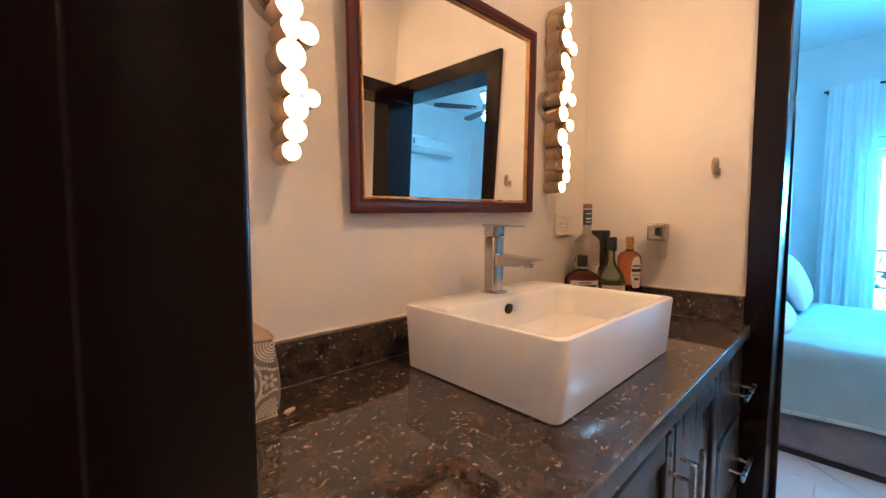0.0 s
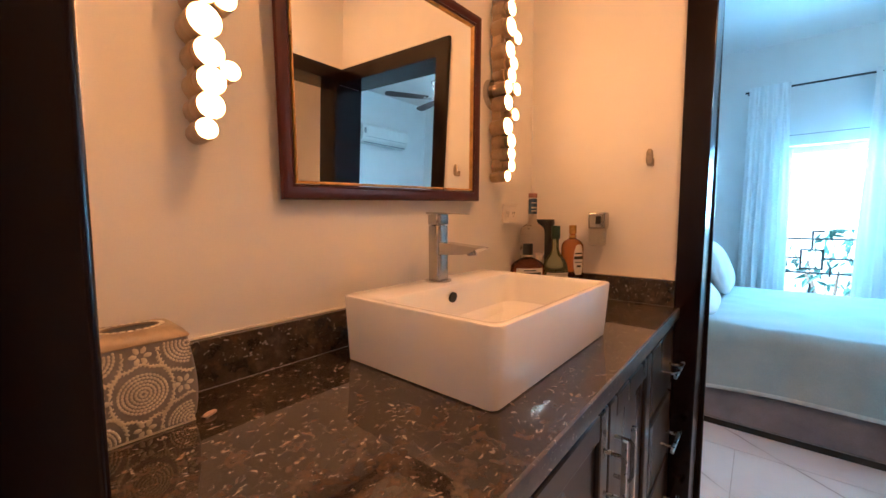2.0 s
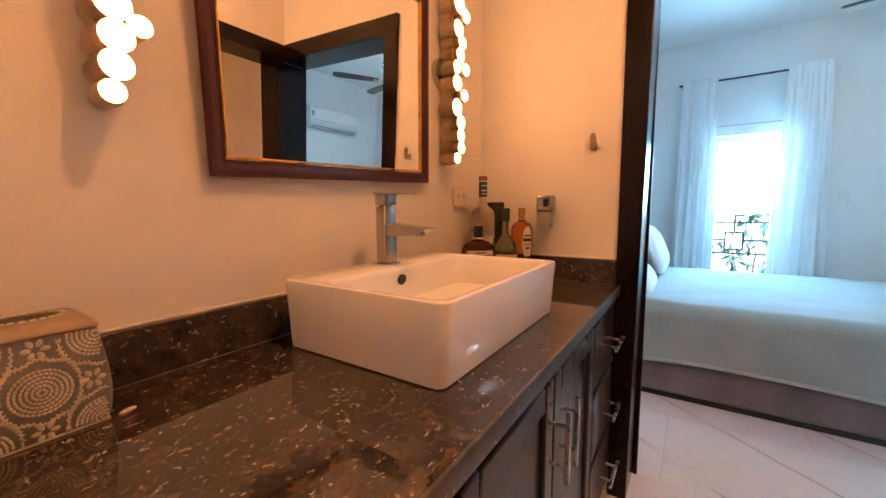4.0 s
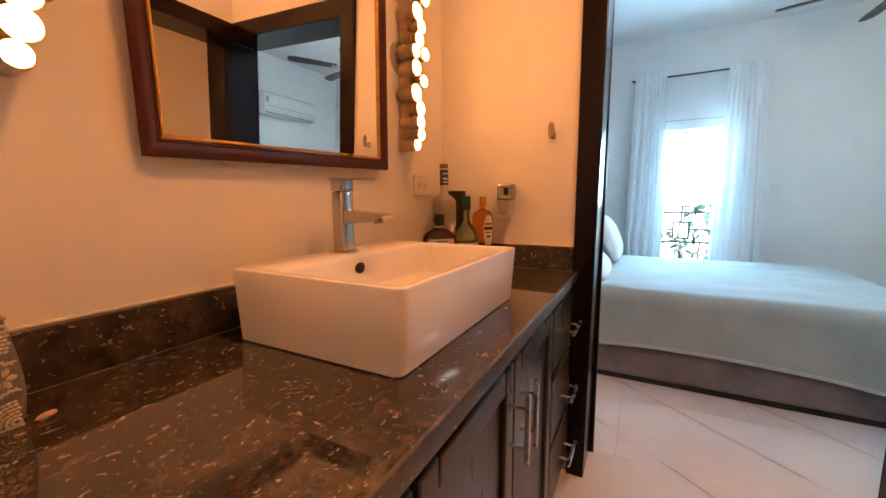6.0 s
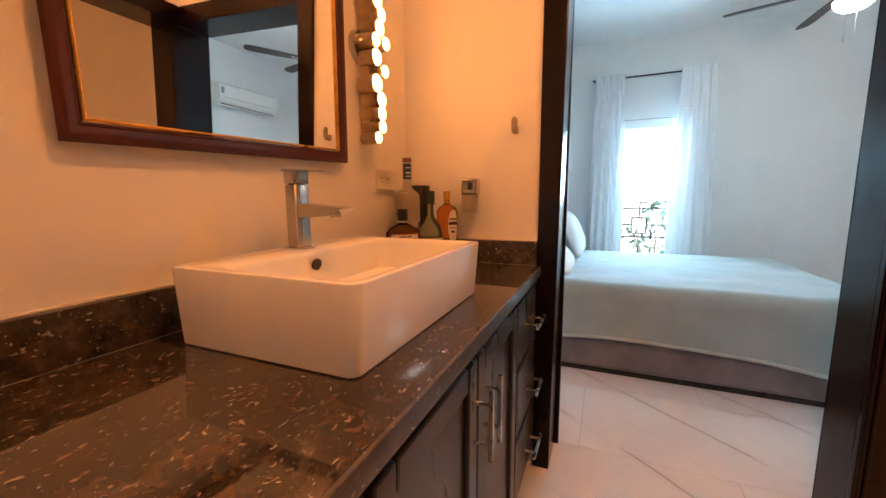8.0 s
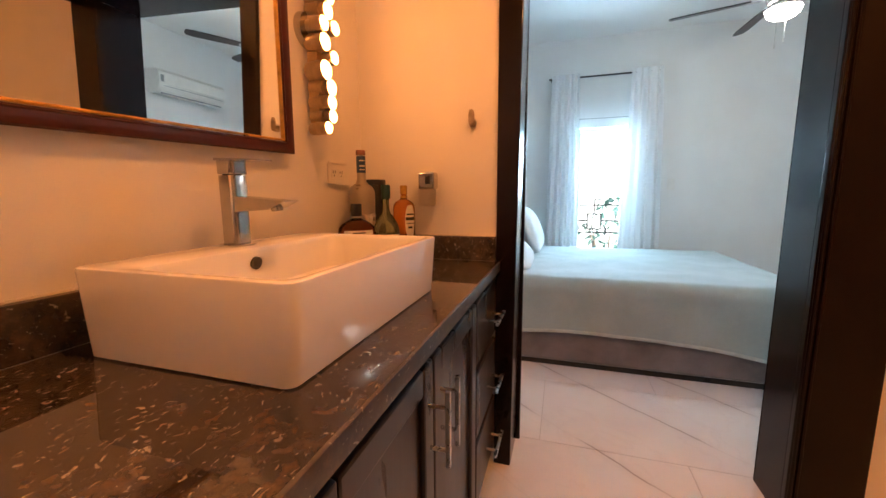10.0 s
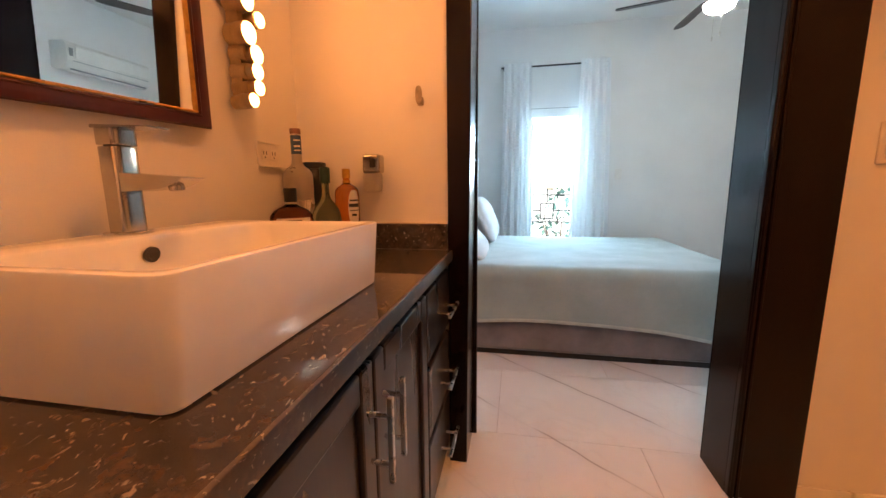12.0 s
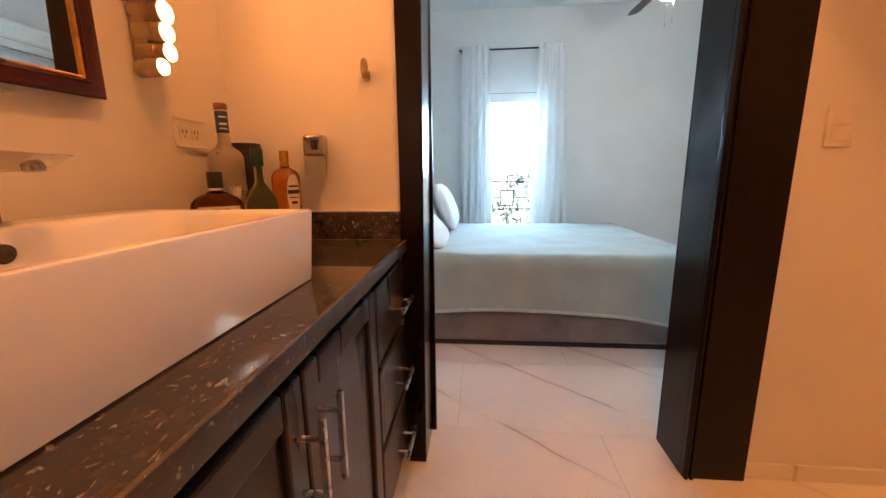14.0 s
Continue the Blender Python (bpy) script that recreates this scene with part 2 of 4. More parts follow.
def mesh_of(name, bm, material, origin=None):
    if origin is not None:
        bmesh.ops.translate(bm, verts=bm.verts, vec=-origin)
    bmesh.ops.recalc_face_normals(bm, faces=bm.faces)
    me = bpy.data.meshes.new(name)
    bm.to_mesh(me)
    bm.free()
    me.materials.append(material)
    return me


def smooth(me, angle=35):
    if not any(p.use_smooth for p in me.polygons):
        me.polygons.foreach_set("use_smooth", [True] * len(me.polygons))
    flags = [p.use_smooth for p in me.polygons]
    me.set_sharp_from_angle(angle=radians(angle))
    me.polygons.foreach_set("use_smooth", flags)


def part(name, bm, material, parent, label="", soft=True):
    """One mesh under a thing or under a part of one; the bmesh is in world coordinates."""
    me = mesh_of(name, bm, material, ORIGIN[parent])
    if soft:
        smooth(me)
    ob = new(name, me)
    ob.parent = parent
    ORIGIN[ob] = ORIGIN[parent]
    return tagged(ob, label)


def structure(name, bm, material, label="", category="wall"):
    ob = new(name, mesh_of(name, bm, material))
    smooth(ob.data)
    ORIGIN[ob] = Vector((0, 0, 0))
    return tagged(ob, label, category, kind="structure")


def box(*sizes, bevel=0.0, seg=2):
    """One bmesh of boxes (x0, x1, y0, y1, z0, z1), their edges rounded."""
    bm = bmesh.new()
    for x0, x1, y0, y1, z0, z1 in sizes:
        m = Matrix.Translation(((x0 + x1) / 2, (y0 + y1) / 2, (z0 + z1) / 2)) @ Matrix.Diagonal((abs(x1 - x0), abs(y1 - y0), abs(z1 - z0), 1))
        bmesh.ops.create_cube(bm, size=1, matrix=m)
    if bevel:
        bmesh.ops.bevel(bm, geom=list(bm.edges), offset=bevel, segments=seg, profile=0.5, affect="EDGES")
        for f in bm.faces:
            f.smooth = min(e.calc_length() for e in f.edges) < 1.2 * bevel
    return bm


def rod(bm, a, b, r0, r1=None, seg=16):
    a, b = Vector(a), Vector(b)
    turn = (b - a).to_track_quat("Z", "Y").to_matrix().to_4x4()
    m = Matrix.Translation((a + b) / 2) @ turn
    bmesh.ops.create_cone(bm, cap_ends=True, segments=seg, radius1=r0, radius2=r0 if r1 is None else r1, depth=(b - a).length, matrix=m)
    return bm


def lathe(profile, at, seg=32, squash=(1, 1), turn=0.0):
    """A turned body from (radius, z) pairs, bottom to top, about a vertical axis at the given place."""
    bm = bmesh.new()
    rings = []
    for r, z in profile:
        ring = []
        for k in range(seg):
            a = 2 * math.pi * k / seg
            x, y = r * math.cos(a) * squash[0], r * math.sin(a) * squash[1]
            ring.append(bm.verts.new((at[0] + x * math.cos(turn) - y * math.sin(turn), at[1] + x * math.sin(turn) + y * math.cos(turn), at[2] + z)))
        rings.append(ring)
    for lo, hi in zip(rings, rings[1:]):
        for k in range(seg):
            bm.faces.new((lo[k], lo[(k + 1) % seg], hi[(k + 1) % seg], hi[k]))
    bm.faces.new(rings[0][::-1])
    bm.faces.new(rings[-1])
    return bm


def rounded(cx, cy, w, d, r, z, seg=6):
    """A rounded rectangle as a ring of places."""
    ring = []
    for sx, sy, a0 in ((1, 1, 0), (-1, 1, 90), (-1, -1, 180), (1, -1, 270)):
        for k in range(seg + 1):
            a = radians(a0 + 90 * k / seg)
            ring.append((cx + sx * (w / 2 - r) + r * math.cos(a), cy + sy * (d / 2 - r) + r * math.sin(a), z))
    return ring


def loft(rings, close_start=True, close_end=True):
    bm = bmesh.new()
    made = [[bm.verts.new(p) for p in ring] for ring in rings]
    n = len(made[0])
    for lo, hi in zip(made, made[1:]):
        for k in range(n):
            bm.faces.new((lo[k], lo[(k + 1) % n], hi[(k + 1) % n], hi[k]))
    if close_start:
        bm.faces.new(made[0][::-1])
    if close_end:
        bm.faces.new(made[-1])
    return bm


def grid(nu, nv, place):
    bm = bmesh.new()
    v = [[bm.verts.new(place(i / nu, j / nv)) for j in range(nv + 1)] for i in range(nu + 1)]
    for i in range(nu):
        for j in range(nv):
            bm.faces.new((v[i][j], v[i + 1][j], v[i + 1][j + 1], v[i][j + 1]))
    return bm


def thick(bm, t):
    bmesh.ops.recalc_face_normals(bm, faces=bm.faces)
    bmesh.ops.solidify(bm, geom=list(bm.faces), thickness=t)
    return bm


# ---- measures of the place ----
CT = 0.86                       # counter top
H = 2.72                        # ceilings
DL, DR = -0.672, -1.575         # bedroom doorway, its two sides
DT = 2.00                       # its head
XB = 3.0                        # bedroom wall with the window
YH, YF = -0.26, -3.65           # bedroom wall behind the headboard, and the one with the air conditioner
WY0, WY1, WZ = -0.965, -1.497, 1.818   # window opening
XW, YS = -3.4, -3.65            # bathroom behind and beside

# ---- walls, ceilings ----
structure("wall_mirror", box((-3.5, 0.158, 0.0, 0.12, 0, H)), PAINT, "white painted plaster wall behind the vanity")
structure("wall_end", box((0, 0.158, DL + 0.02, 0.0, 0, H), (0, 0.158, DR - 0.02, DL + 0.02, DT + 0.02, H), (0, 0.158, YF - 0.12, DR - 0.02, 0, H)), PAINT,
          "white painted wall with the doorway to the bedroom")
structure("wall_side", box((-1.45, -0.0005, -1.555, -1.78, DT + 0.03, H), (-3.4, -1.45, -1.555, -1.78, 0, H)), PAINT, "white painted wall over a wide opening")
structure("wall_entry", box((-1.585, -1.745, -0.001, -0.53, 0, H), (-1.585, -1.745, -0.53, -1.36, DT + 0.02, H), (-1.585, -1.745, -1.36, -1.554, 0, H)), PAINT,
          "white painted wall with the entry doorway")
structure("wall_west", box((XW - 0.12, XW, YS - 0.12, 0.12, 0, H)), PAINT, "white painted wall behind the bathroom")
structure("wall_south", box((XW, -0.001, YS - 0.12, YS, 0, H)), PAINT, "white painted bathroom side wall")
structure("wall_headboard", box((0.191, XB + 0.2, YH, YH + 0.12, 0, H)), PAINT_COOL, "white painted bedroom wall behind the bed")
structure("wall_conditioner", box((0.191, XB + 0.2, YF - 0.12, YF, 0, H)), PAINT_COOL, "white painted bedroom wall with the air conditioner")
structure("wall_window", box((XB, XB + 0.2, WY0, YH - 0.001, 0, H), (XB, XB + 0.2, YF + 0.001, WY1, 0, H), (XB, XB + 0.2, WY1, WY0, WZ, H)), PAINT_COOL,
          "white painted bedroom wall with a tall window")
structure("wall_bedroom_near", box((0.159, 0.166, DL + 0.02, YH, 0, H), (0.159, 0.166, DR - 0.02, DL + 0.02, DT + 0.02, H), (0.159, 0.166, YF, DR - 0.02, 0, H)), PAINT_COOL,
          "white painted bedroom side of the doorway wall")
structure("ceiling_bath", box((XW - 0.1, 0.19, YS - 0.12, 0.12, H, H + 0.1)), CEIL, "flat white bathroom ceiling", "ceiling")
structure("ceiling_bedroom", box((0.191, XB + 0.2, YF - 0.12, YH + 0.12, H, H + 0.1)), CEIL, "flat white bedroom ceiling", "ceiling")

# ---- ceiling lights, out of view, added as warm fill ----
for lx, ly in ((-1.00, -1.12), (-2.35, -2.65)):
    dn = thing("downlight", (lx, ly, H), "unseen round ceiling downlight, added as warm fill, with white trim", "downlight", "bathroom downlights")
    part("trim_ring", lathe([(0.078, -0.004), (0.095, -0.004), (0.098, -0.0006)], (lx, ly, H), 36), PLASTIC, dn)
    part("lens", lathe([(0.060, -0.0075), (0.070, -0.0065), (0.072, -0.0042)], (lx, ly, H), 32), FILLGLOW, dn, "glowing warm lens")

# ---- dark door frames ----


def sheared(bm):
    """Shears the inner edge of the doorway beside the vanity to fit the camera's view."""
    for vert in bm.verts:
        if vert.co.y < DL + 0.03:
            vert.co.y += 0.020 * (1 - vert.co.z / DT)
    return bm


door_1 = thing("door_1", (0.09, -1.12, 0), "dark-stained wooden door frame round the bedroom doorway", "door frame")
tagged(door_1, kind="structure")
part("casing", sheared(box((-0.022, 0.0, DL, DL + 0.089, 0, DT + 0.092), bevel=0.004)), WOOD, door_1)
part("casing", box((-0.0215, 0.0, DR - 0.002, DL, DT, DT + 0.0915), bevel=0.004), WOOD, door_1)
part("jamb", sheared(box((-0.004, 0.178, DL, DL + 0.0198, 0, DT), bevel=0.002)), WOOD, door_1)
part("jamb", box((-0.004, 0.178, DR, DR - 0.0198, 0, DT), bevel=0.002), WOOD, door_1)
part("head_jamb", box((-0.004, 0.178, DR, DL, DT, DT + 0.0198), bevel=0.002), WOOD, door_1)
part("casing", box((0.1662, 0.180, DL, DL + 0.09, 0, DT + 0.09), bevel=0.004), WOOD, door_1)
part("casing", box((0.1662, 0.180, DR, DR - 0.09, 0, DT + 0.09), bevel=0.004), WOOD, door_1)

door_2 = thing("door_2", (-0.7, -1.67, 0), "dark-stained wooden frame of a wide bathroom opening", "door frame")
tagged(door_2, kind="structure")
part("jamb", box((-0.030, -0.0005, DR, -1.782, 0, DT + 0.03), bevel=0.006, seg=3), WOOD, door_2)
for y in (DR - 0.010, DR - 0.027):
    part("bead", rod(bmesh.new(), (-0.0305, y, 0.001), (-0.0305, y, DT + 0.004), 0.0065, seg=14), WOOD, door_2)
part("casing", box((-1.45, -0.0225, -1.533, -1.5548, DT + 0.005, DT + 0.092), bevel=0.004), WOOD, door_2)
part("head_jamb", box((-1.45, -0.031, -1.5552, -1.782, DT + 0.008, DT + 0.0298), bevel=0.002), WOOD, door_2)
part("jamb", box((-1.4498, -1.43, -1.5552, -1.782, 0, DT + 0.0078), bevel=0.002), WOOD, door_2)

door_3 = thing("door_3", (-1.66, -0.95, 0), "dark-stained wooden frame of the entry doorway", "door frame")
tagged(door_3, kind="structure")
part("jamb", box((-1.5605, -1.765, -0.528, -0.547, 0, DT), bevel=0.005, seg=3), WOOD, door_3)
part("door_stop", box((-1.640, -1.690, -0.5472, -0.559, 0, DT), bevel=0.003), WOOD, door_3)
part("jamb", box((-1.5605, -1.765, -1.343, -1.362, 0, DT), bevel=0.005), WOOD, door_3)
part("head_jamb", box((-1.5605, -1.765, -0.547, -1.343, DT - 0.019, DT + 0.0195), bevel=0.004), WOOD, door_3)

# ---- window ----
window_1 = thing("window_1", (XB + 0.14, -1.245, 0), "tall white-framed glazed balcony door", "window")
tagged(window_1, kind="structure")
part("window_frame", box((3.12, 3.17, WY0, WY0 - 0.035, 0.02, WZ), (3.12, 3.17, WY1, WY1 + 0.035, 0.02, WZ), (3.12, 3.17, WY1 + 0.035, WY0 - 0.035, WZ - 0.060, WZ),
     (3.12, 3.17, WY1 + 0.035, WY0 - 0.035, 0.02, 0.12), bevel=0.004), PLASTIC, window_1)
pane = part("pane", box((3.142, 3.148, WY1 + 0.034, WY0 - 0.034, 0.11, WZ - 0.055)), PANE, window_1)
pane.visible_shadow = False
part("window_sill", box((XB + 0.001, 3.3, WY1, WY0, 0.0, 0.02)), GROUT, window_1)
# Thin grey line on the wall above the window opening.
part("grey_lintel_line", box((XB - 0.006, XB + 0.012, WY1 - 0.02, WY0 + 0.02, WZ + 0.088, WZ + 0.092)), PEWTER, window_1)

# ---- vanity ----
counter = thing("countertop", (-0.8, -0.3, CT - 0.05), "polished dark brown speckled granite vanity countertop", "countertop")
part("slab", box((-1.583, -0.0237, -0.5935, -0.022, CT - 0.038, CT)), GRANITE, counter)
EDGE = [(-0.5937, CT), (-0.5985, CT), (-0.5997, CT - 0.0008), (-0.6002, CT - 0.0022), (-0.6002, CT - 0.035), (-0.598, CT - 0.038), (-0.5937, CT - 0.038)]
part("front_edge", loft([[(x, y, z) for y, z in EDGE] for x in (-1.583, -0.0237)]), GRANITE_EDGE, counter, "honed granite front edge")
part("backsplash", box((-1.583, -0.022, -0.0215, -0.001, CT + 0.0003, CT + 0.095), bevel=0.002), GRANITE, counter)
part("backsplash", box((-0.0215, -0.001, -0.5805, -0.022, CT + 0.0003, CT + 0.095), bevel=0.002), GRANITE, counter)
part("joint", box((-1.582, -0.0245, -0.0232, -0.0217, CT - 0.001, CT + 0.0009), bevel=0.0003), JOINT, counter, "thin grey sealant joint")
part("joint", box((-0.0232, -0.0217, -0.5800, -0.0245, CT - 0.001, CT + 0.0009), bevel=0.0003), JOINT, counter, "thin grey sealant joint")
part("caulk_line", box((-1.583, -0.008, -0.008, -0.0005, CT + 0.0953, CT + 0.0995), (-0.008, -0.0005, -0.5805, -0.008, CT + 0.0953, CT + 0.0995), bevel=0.001), CAULK, counter)

YD = -0.586     # cabinet fronts


def bar_handle(parent, a, b, posts, y):
    """A square bar on two posts, in brushed steel."""
    a, b = Vector(a), Vector(b)
    along = (b - a).normalized()
    h = part("handle", box((min(a.x, b.x) - 0.005, max(a.x, b.x) + 0.005, a.y - 0.005, a.y + 0.005, min(a.z, b.z) - 0.005, max(a.z, b.z) + 0.005), bevel=0.0015), STEEL, parent, "brushed steel bar handle")
    for f in posts:
        c = a.lerp(b, f)
        part("post", rod(bmesh.new(), (c.x, y, c.z), (c.x, a.y + 0.004, c.z), 0.0045, seg=12), STEEL, h)
    return h


def panel_front(name, parent, x0, x1, z0, z1, rail=0.055):
    """A shaker front: a frame of rails and stiles round a recessed panel."""
    d = part(name, box((x0, x0 + rail, YD, YD + 0.02, z0, z1), (x1 - rail, x1, YD, YD + 0.02, z0, z1),
                       (x0 + rail, x1 - rail, YD, YD + 0.02, z1 - rail, z1), (x0 + rail, x1 - rail, YD, YD + 0.02, z0, z0 + rail), bevel=0.006), CABWOOD, parent)
    part("panel", box((x0 + rail - 0.003, x1 - rail + 0.003, YD + 0.011, YD + 0.018, z0 + rail - 0.003, z1 - rail + 0.003)), CABWOOD, d)
    return d


def cabinet(x0, x1, label):
    c = thing("vanity_cabinet", ((x0 + x1) / 2, -0.3, 0), label, "cabinet", "vanity cabinets")
    # Body and toe kick carry the painted shade between counter, fronts and floor.
    part("body", box((x0, x1, YD + 0.0215, -0.03, 0.10, CT - 0.0385), bevel=0.001), CABSHADE, c)
    part("shade_plinth", box((x0, x1, -0.50, -0.05, 0.0, 0.099)), CABSHADE, c)
    return c


c1 = cabinet(-0.378, -0.0235, "espresso wood vanity unit with three drawers and steel bars")
for z0, z1 in ((0.583, 0.794), (0.338, 0.560), (0.092, 0.316)):
    d = part("drawer", box((-0.372, -0.028, YD, YD + 0.02, z0, z1), bevel=0.0065, seg=2), CABWOOD, c1)
    zh = {0.583: 0.677, 0.338: 0.430, 0.092: 0.185}[z0]
    bar_handle(d, (-0.225, -0.624, zh), (-0.072, -0.624, zh), (0.2, 0.8), YD)
c2 = cabinet(-1.190, -0.3785, "espresso wood vanity unit with two panelled doors and steel bars")
for x0, x1, xh in ((-0.783, -0.384, -0.742), (-1.184, -0.787, -0.812)):
    d = panel_front("cabinet_door", c2, x0, x1, 0.092, 0.794)
    bar_handle(d, (xh, -0.624, 0.735), (xh, -0.624, 0.585), (0.2, 0.8), YD)
c3 = cabinet(-1.583, -1.1905, "espresso wood vanity unit with a panelled door")
panel_front("cabinet_door", c3, -1.572, -1.196, 0.092, 0.794)

# ---- vessel sink ----
SX, SY, SW, SD, SZ = -0.797, -0.2915, 0.580, 0.423, 1.0085
sink = thing("vessel_sink", (SX, SY, CT), "white glazed ceramic rectangular vessel sink on the counter", "sink")
by, bd = SY - 0.046, SD - 0.124
part("basin", loft([rounded(SX, SY, SW - 0.013, SD - 0.031, 0.016, CT + 0.0006), rounded(SX, SY, SW - 0.007, SD - 0.024, 0.018, CT + 0.003), rounded(SX, SY, SW - 0.005, SD - 0.018, 0.020, CT + 0.03),
                    rounded(SX, SY, SW, SD, 0.022, SZ - 0.004), rounded(SX, SY, SW - 0.002, SD - 0.002, 0.022, SZ - 0.001), rounded(SX, SY, SW - 0.007, SD - 0.007, 0.021, SZ),
                    rounded(SX, by, SW - 0.034, bd - 0.000, 0.030, SZ), rounded(SX, by, SW - 0.040, bd - 0.006, 0.030, SZ - 0.002), rounded(SX, by, SW - 0.046, bd - 0.012, 0.032, SZ - 0.010),
                    rounded(SX, by, SW - 0.075, bd - 0.030, 0.045, SZ - 0.085), rounded(SX, by, SW - 0.130, bd - 0.075, 0.05, SZ - 0.108), rounded(SX, by, 0.06, 0.05, 0.02, SZ - 0.114)]), CERAMIC, sink)
ov = part("overflow_ring", rod(bmesh.new(), (SX - 0.03, by + bd / 2 - 0.010, 0.977), (SX - 0.03, by + bd / 2 - 0.0160, 0.976), 0.0138, seg=24), BLACK, sink)
part("overflow_hole", rod(bmesh.new(), (SX - 0.03, by + bd / 2 - 0.0155, 0.976), (SX - 0.03, by + bd / 2 - 0.0166, 0.976), 0.0085, seg=20), IRON, ov)
part("drain", lathe([(0.031, 0), (0.031, 0.002), (0.026, 0.004), (0.0, 0.006)][:3], (SX, by, SZ - 0.1138), 24), CHROME, sink)

FX, FY = -0.802, -0.130
faucet = thing("faucet", (FX, FY, SZ), "polished chrome square single-lever basin faucet", "faucet")
part("base_ring", lathe([(0.0345, 0), (0.035, 0.001), (0.035, 0.0042), (0.033, 0.0058)], (FX, FY, SZ + 0.0002), 28), FAUCET, faucet)
part("body", loft([rounded(FX, FY, w, w, 0.0100, z) for w, z in ((0.0420, SZ + 0.006), (0.0420, SZ + 0.1585), (0.0408, SZ + 0.160))]), FAUCET, faucet)
sp = part("spout", loft([[(FX - 0.021, FY - dy, z0), (FX + 0.021, FY - dy, z0), (FX + 0.021, FY - dy, z1), (FX - 0.021, FY - dy, z1)]
                         for dy, z0, z1 in ((0.022, 1.088, 1.122), (0.060, 1.0895, 1.1190), (0.100, 1.0925, 1.1155), (0.122, 1.0975, 1.1140), (0.140, 1.1060, 1.1125), (0.150, 1.1105, 1.1117))]), FAUCET, faucet)
part("aerator", rod(bmesh.new(), (FX, FY - 0.112, 1.104), (FX, FY - 0.114, 1.089), 0.012, 0.011, 20), FAUCET, sp)
part("lever_block", loft([rounded(FX, FY, w, w, 0.0100, z) for w, z in ((0.0425, SZ + 0.1625), (0.0440, SZ + 0.164), (0.0440, SZ + 0.191))]), FAUCET, faucet)
part("neck", lathe([(0.018, SZ + 0.1595), (0.018, SZ + 0.163)], (FX, FY, 0), 24), BLACK, faucet)
lev = loft([[(FX - 0.023, FY + 0.022, 1.2005), (FX + 0.023, FY + 0.022, 1.2005), (FX + 0.023, FY + 0.022, 1.2065), (FX - 0.023, FY + 0.022, 1.2065)],
            [(FX - 0.019, FY - 0.090, 1.1985), (FX + 0.019, FY - 0.090, 1.1985), (FX + 0.019, FY - 0.090, 1.2003), (FX - 0.019, FY - 0.090, 1.2003)]])
part("lever", lev, FAUCET, faucet)
faucet.scale = (1.10, 1.0, 0.968)

# ---- mirror ----
MX0, MX1, MZ0, MZ1 = -1.192, -0.466, 1.2345, 1.848
mirror = thing("wall_mirror_framed", ((MX0 + MX1) / 2, -0.01, MZ0), "rectangular wall mirror in a mahogany frame with gilt lip", "mirror")


def frame_strip(x0, x1, z0, z1, w, y_in, y_out, y_back):
    """A mitred moulding: rings of the outline from the back out over the crest and in to the lip."""
    def ring(i, y):
        return [(x0 + i, y, z0 + i), (x1 - i, y, z0 + i), (x1 - i, y, z1 - i), (x0 + i, y, z1 - i)]
    return loft([ring(0.016, y_back), ring(0.004, y_out + 0.014), ring(0, y_out + 0.007), ring(0.004, y_out + 0.001), ring(0.011, y_out), ring(0.018, y_out + 0.003), ring(w - 0.007, y_in - 0.004), ring(w - 0.004, y_in - 0.006), ring(w, y_in - 0.002), ring(w, y_back)], False, False)


part("mirror_frame", frame_strip(MX0, MX1, MZ0, MZ1, 0.034, -0.024, -0.034, -0.001), MAHOGANY, mirror)
part("gilt_lip",
     loft([[(MX0 + i, y, MZ0 + i), (MX1 - i, y, MZ0 + i), (MX1 - i, y, MZ1 - i), (MX0 + i, y, MZ1 - i)] for i, y in ((0.0358, -0.012), (0.0358, -0.0265), (0.0385, -0.028), (0.0415, -0.026), (0.0425, -0.0185), (0.0425, -0.012))], False, False), GOLD, mirror)
mirror.rotation_euler = (radians(2.0), radians(-1.7), radians(-0.5))
part("mirror_glass", box((MX0 + 0.03, MX1 - 0.03, -0.021, -0.016, MZ0 + 0.03, MZ1 - 0.03)), MIRROR, mirror)

# ---- sconces of glowing discs ----
RIGHT = [(-0.359, 1.338, 0.020), (-0.330, 1.378, 0.022), (-0.332, 1.422, 0.024), (-0.320, 1.472, 0.027), (-0.347, 1.521, 0.031), (-0.306, 1.569, 0.022), (-0.345, 1.607, 0.028), (-0.358, 1.657, 0.023),
         (-0.295, 1.664, 0.023), (-0.322, 1.708, 0.026), (-0.320, 1.750, 0.024), (-0.335, 1.796, 0.030), (-0.293, 1.850, 0.024), (-0.328, 1.880, 0.032), (-0.326, 1.944, 0.026), (-0.337, 1.980, 0.017)]
LEFT = [(-1.348, 1.334, 0.018), (-1.340, 1.374, 0.023), (-1.337, 1.416, 0.024), (-1.306, 1.440, 0.017), (-1.336, 1.465, 0.025), (-1.341, 1.515, 0.028), (-1.311, 1.560, 0.021), (-1.342, 1.562, 0.021),
        (-1.343, 1.604, 0.026), (-1.350, 1.656, 0.026), (-1.318, 1.700, 0.026), (-1.340, 1.748, 0.026), (-1.335, 1.800, 0.030), (-1.348, 1.858, 0.031), (-1.338, 1.912, 0.026), (-1.350, 1.955, 0.020)]
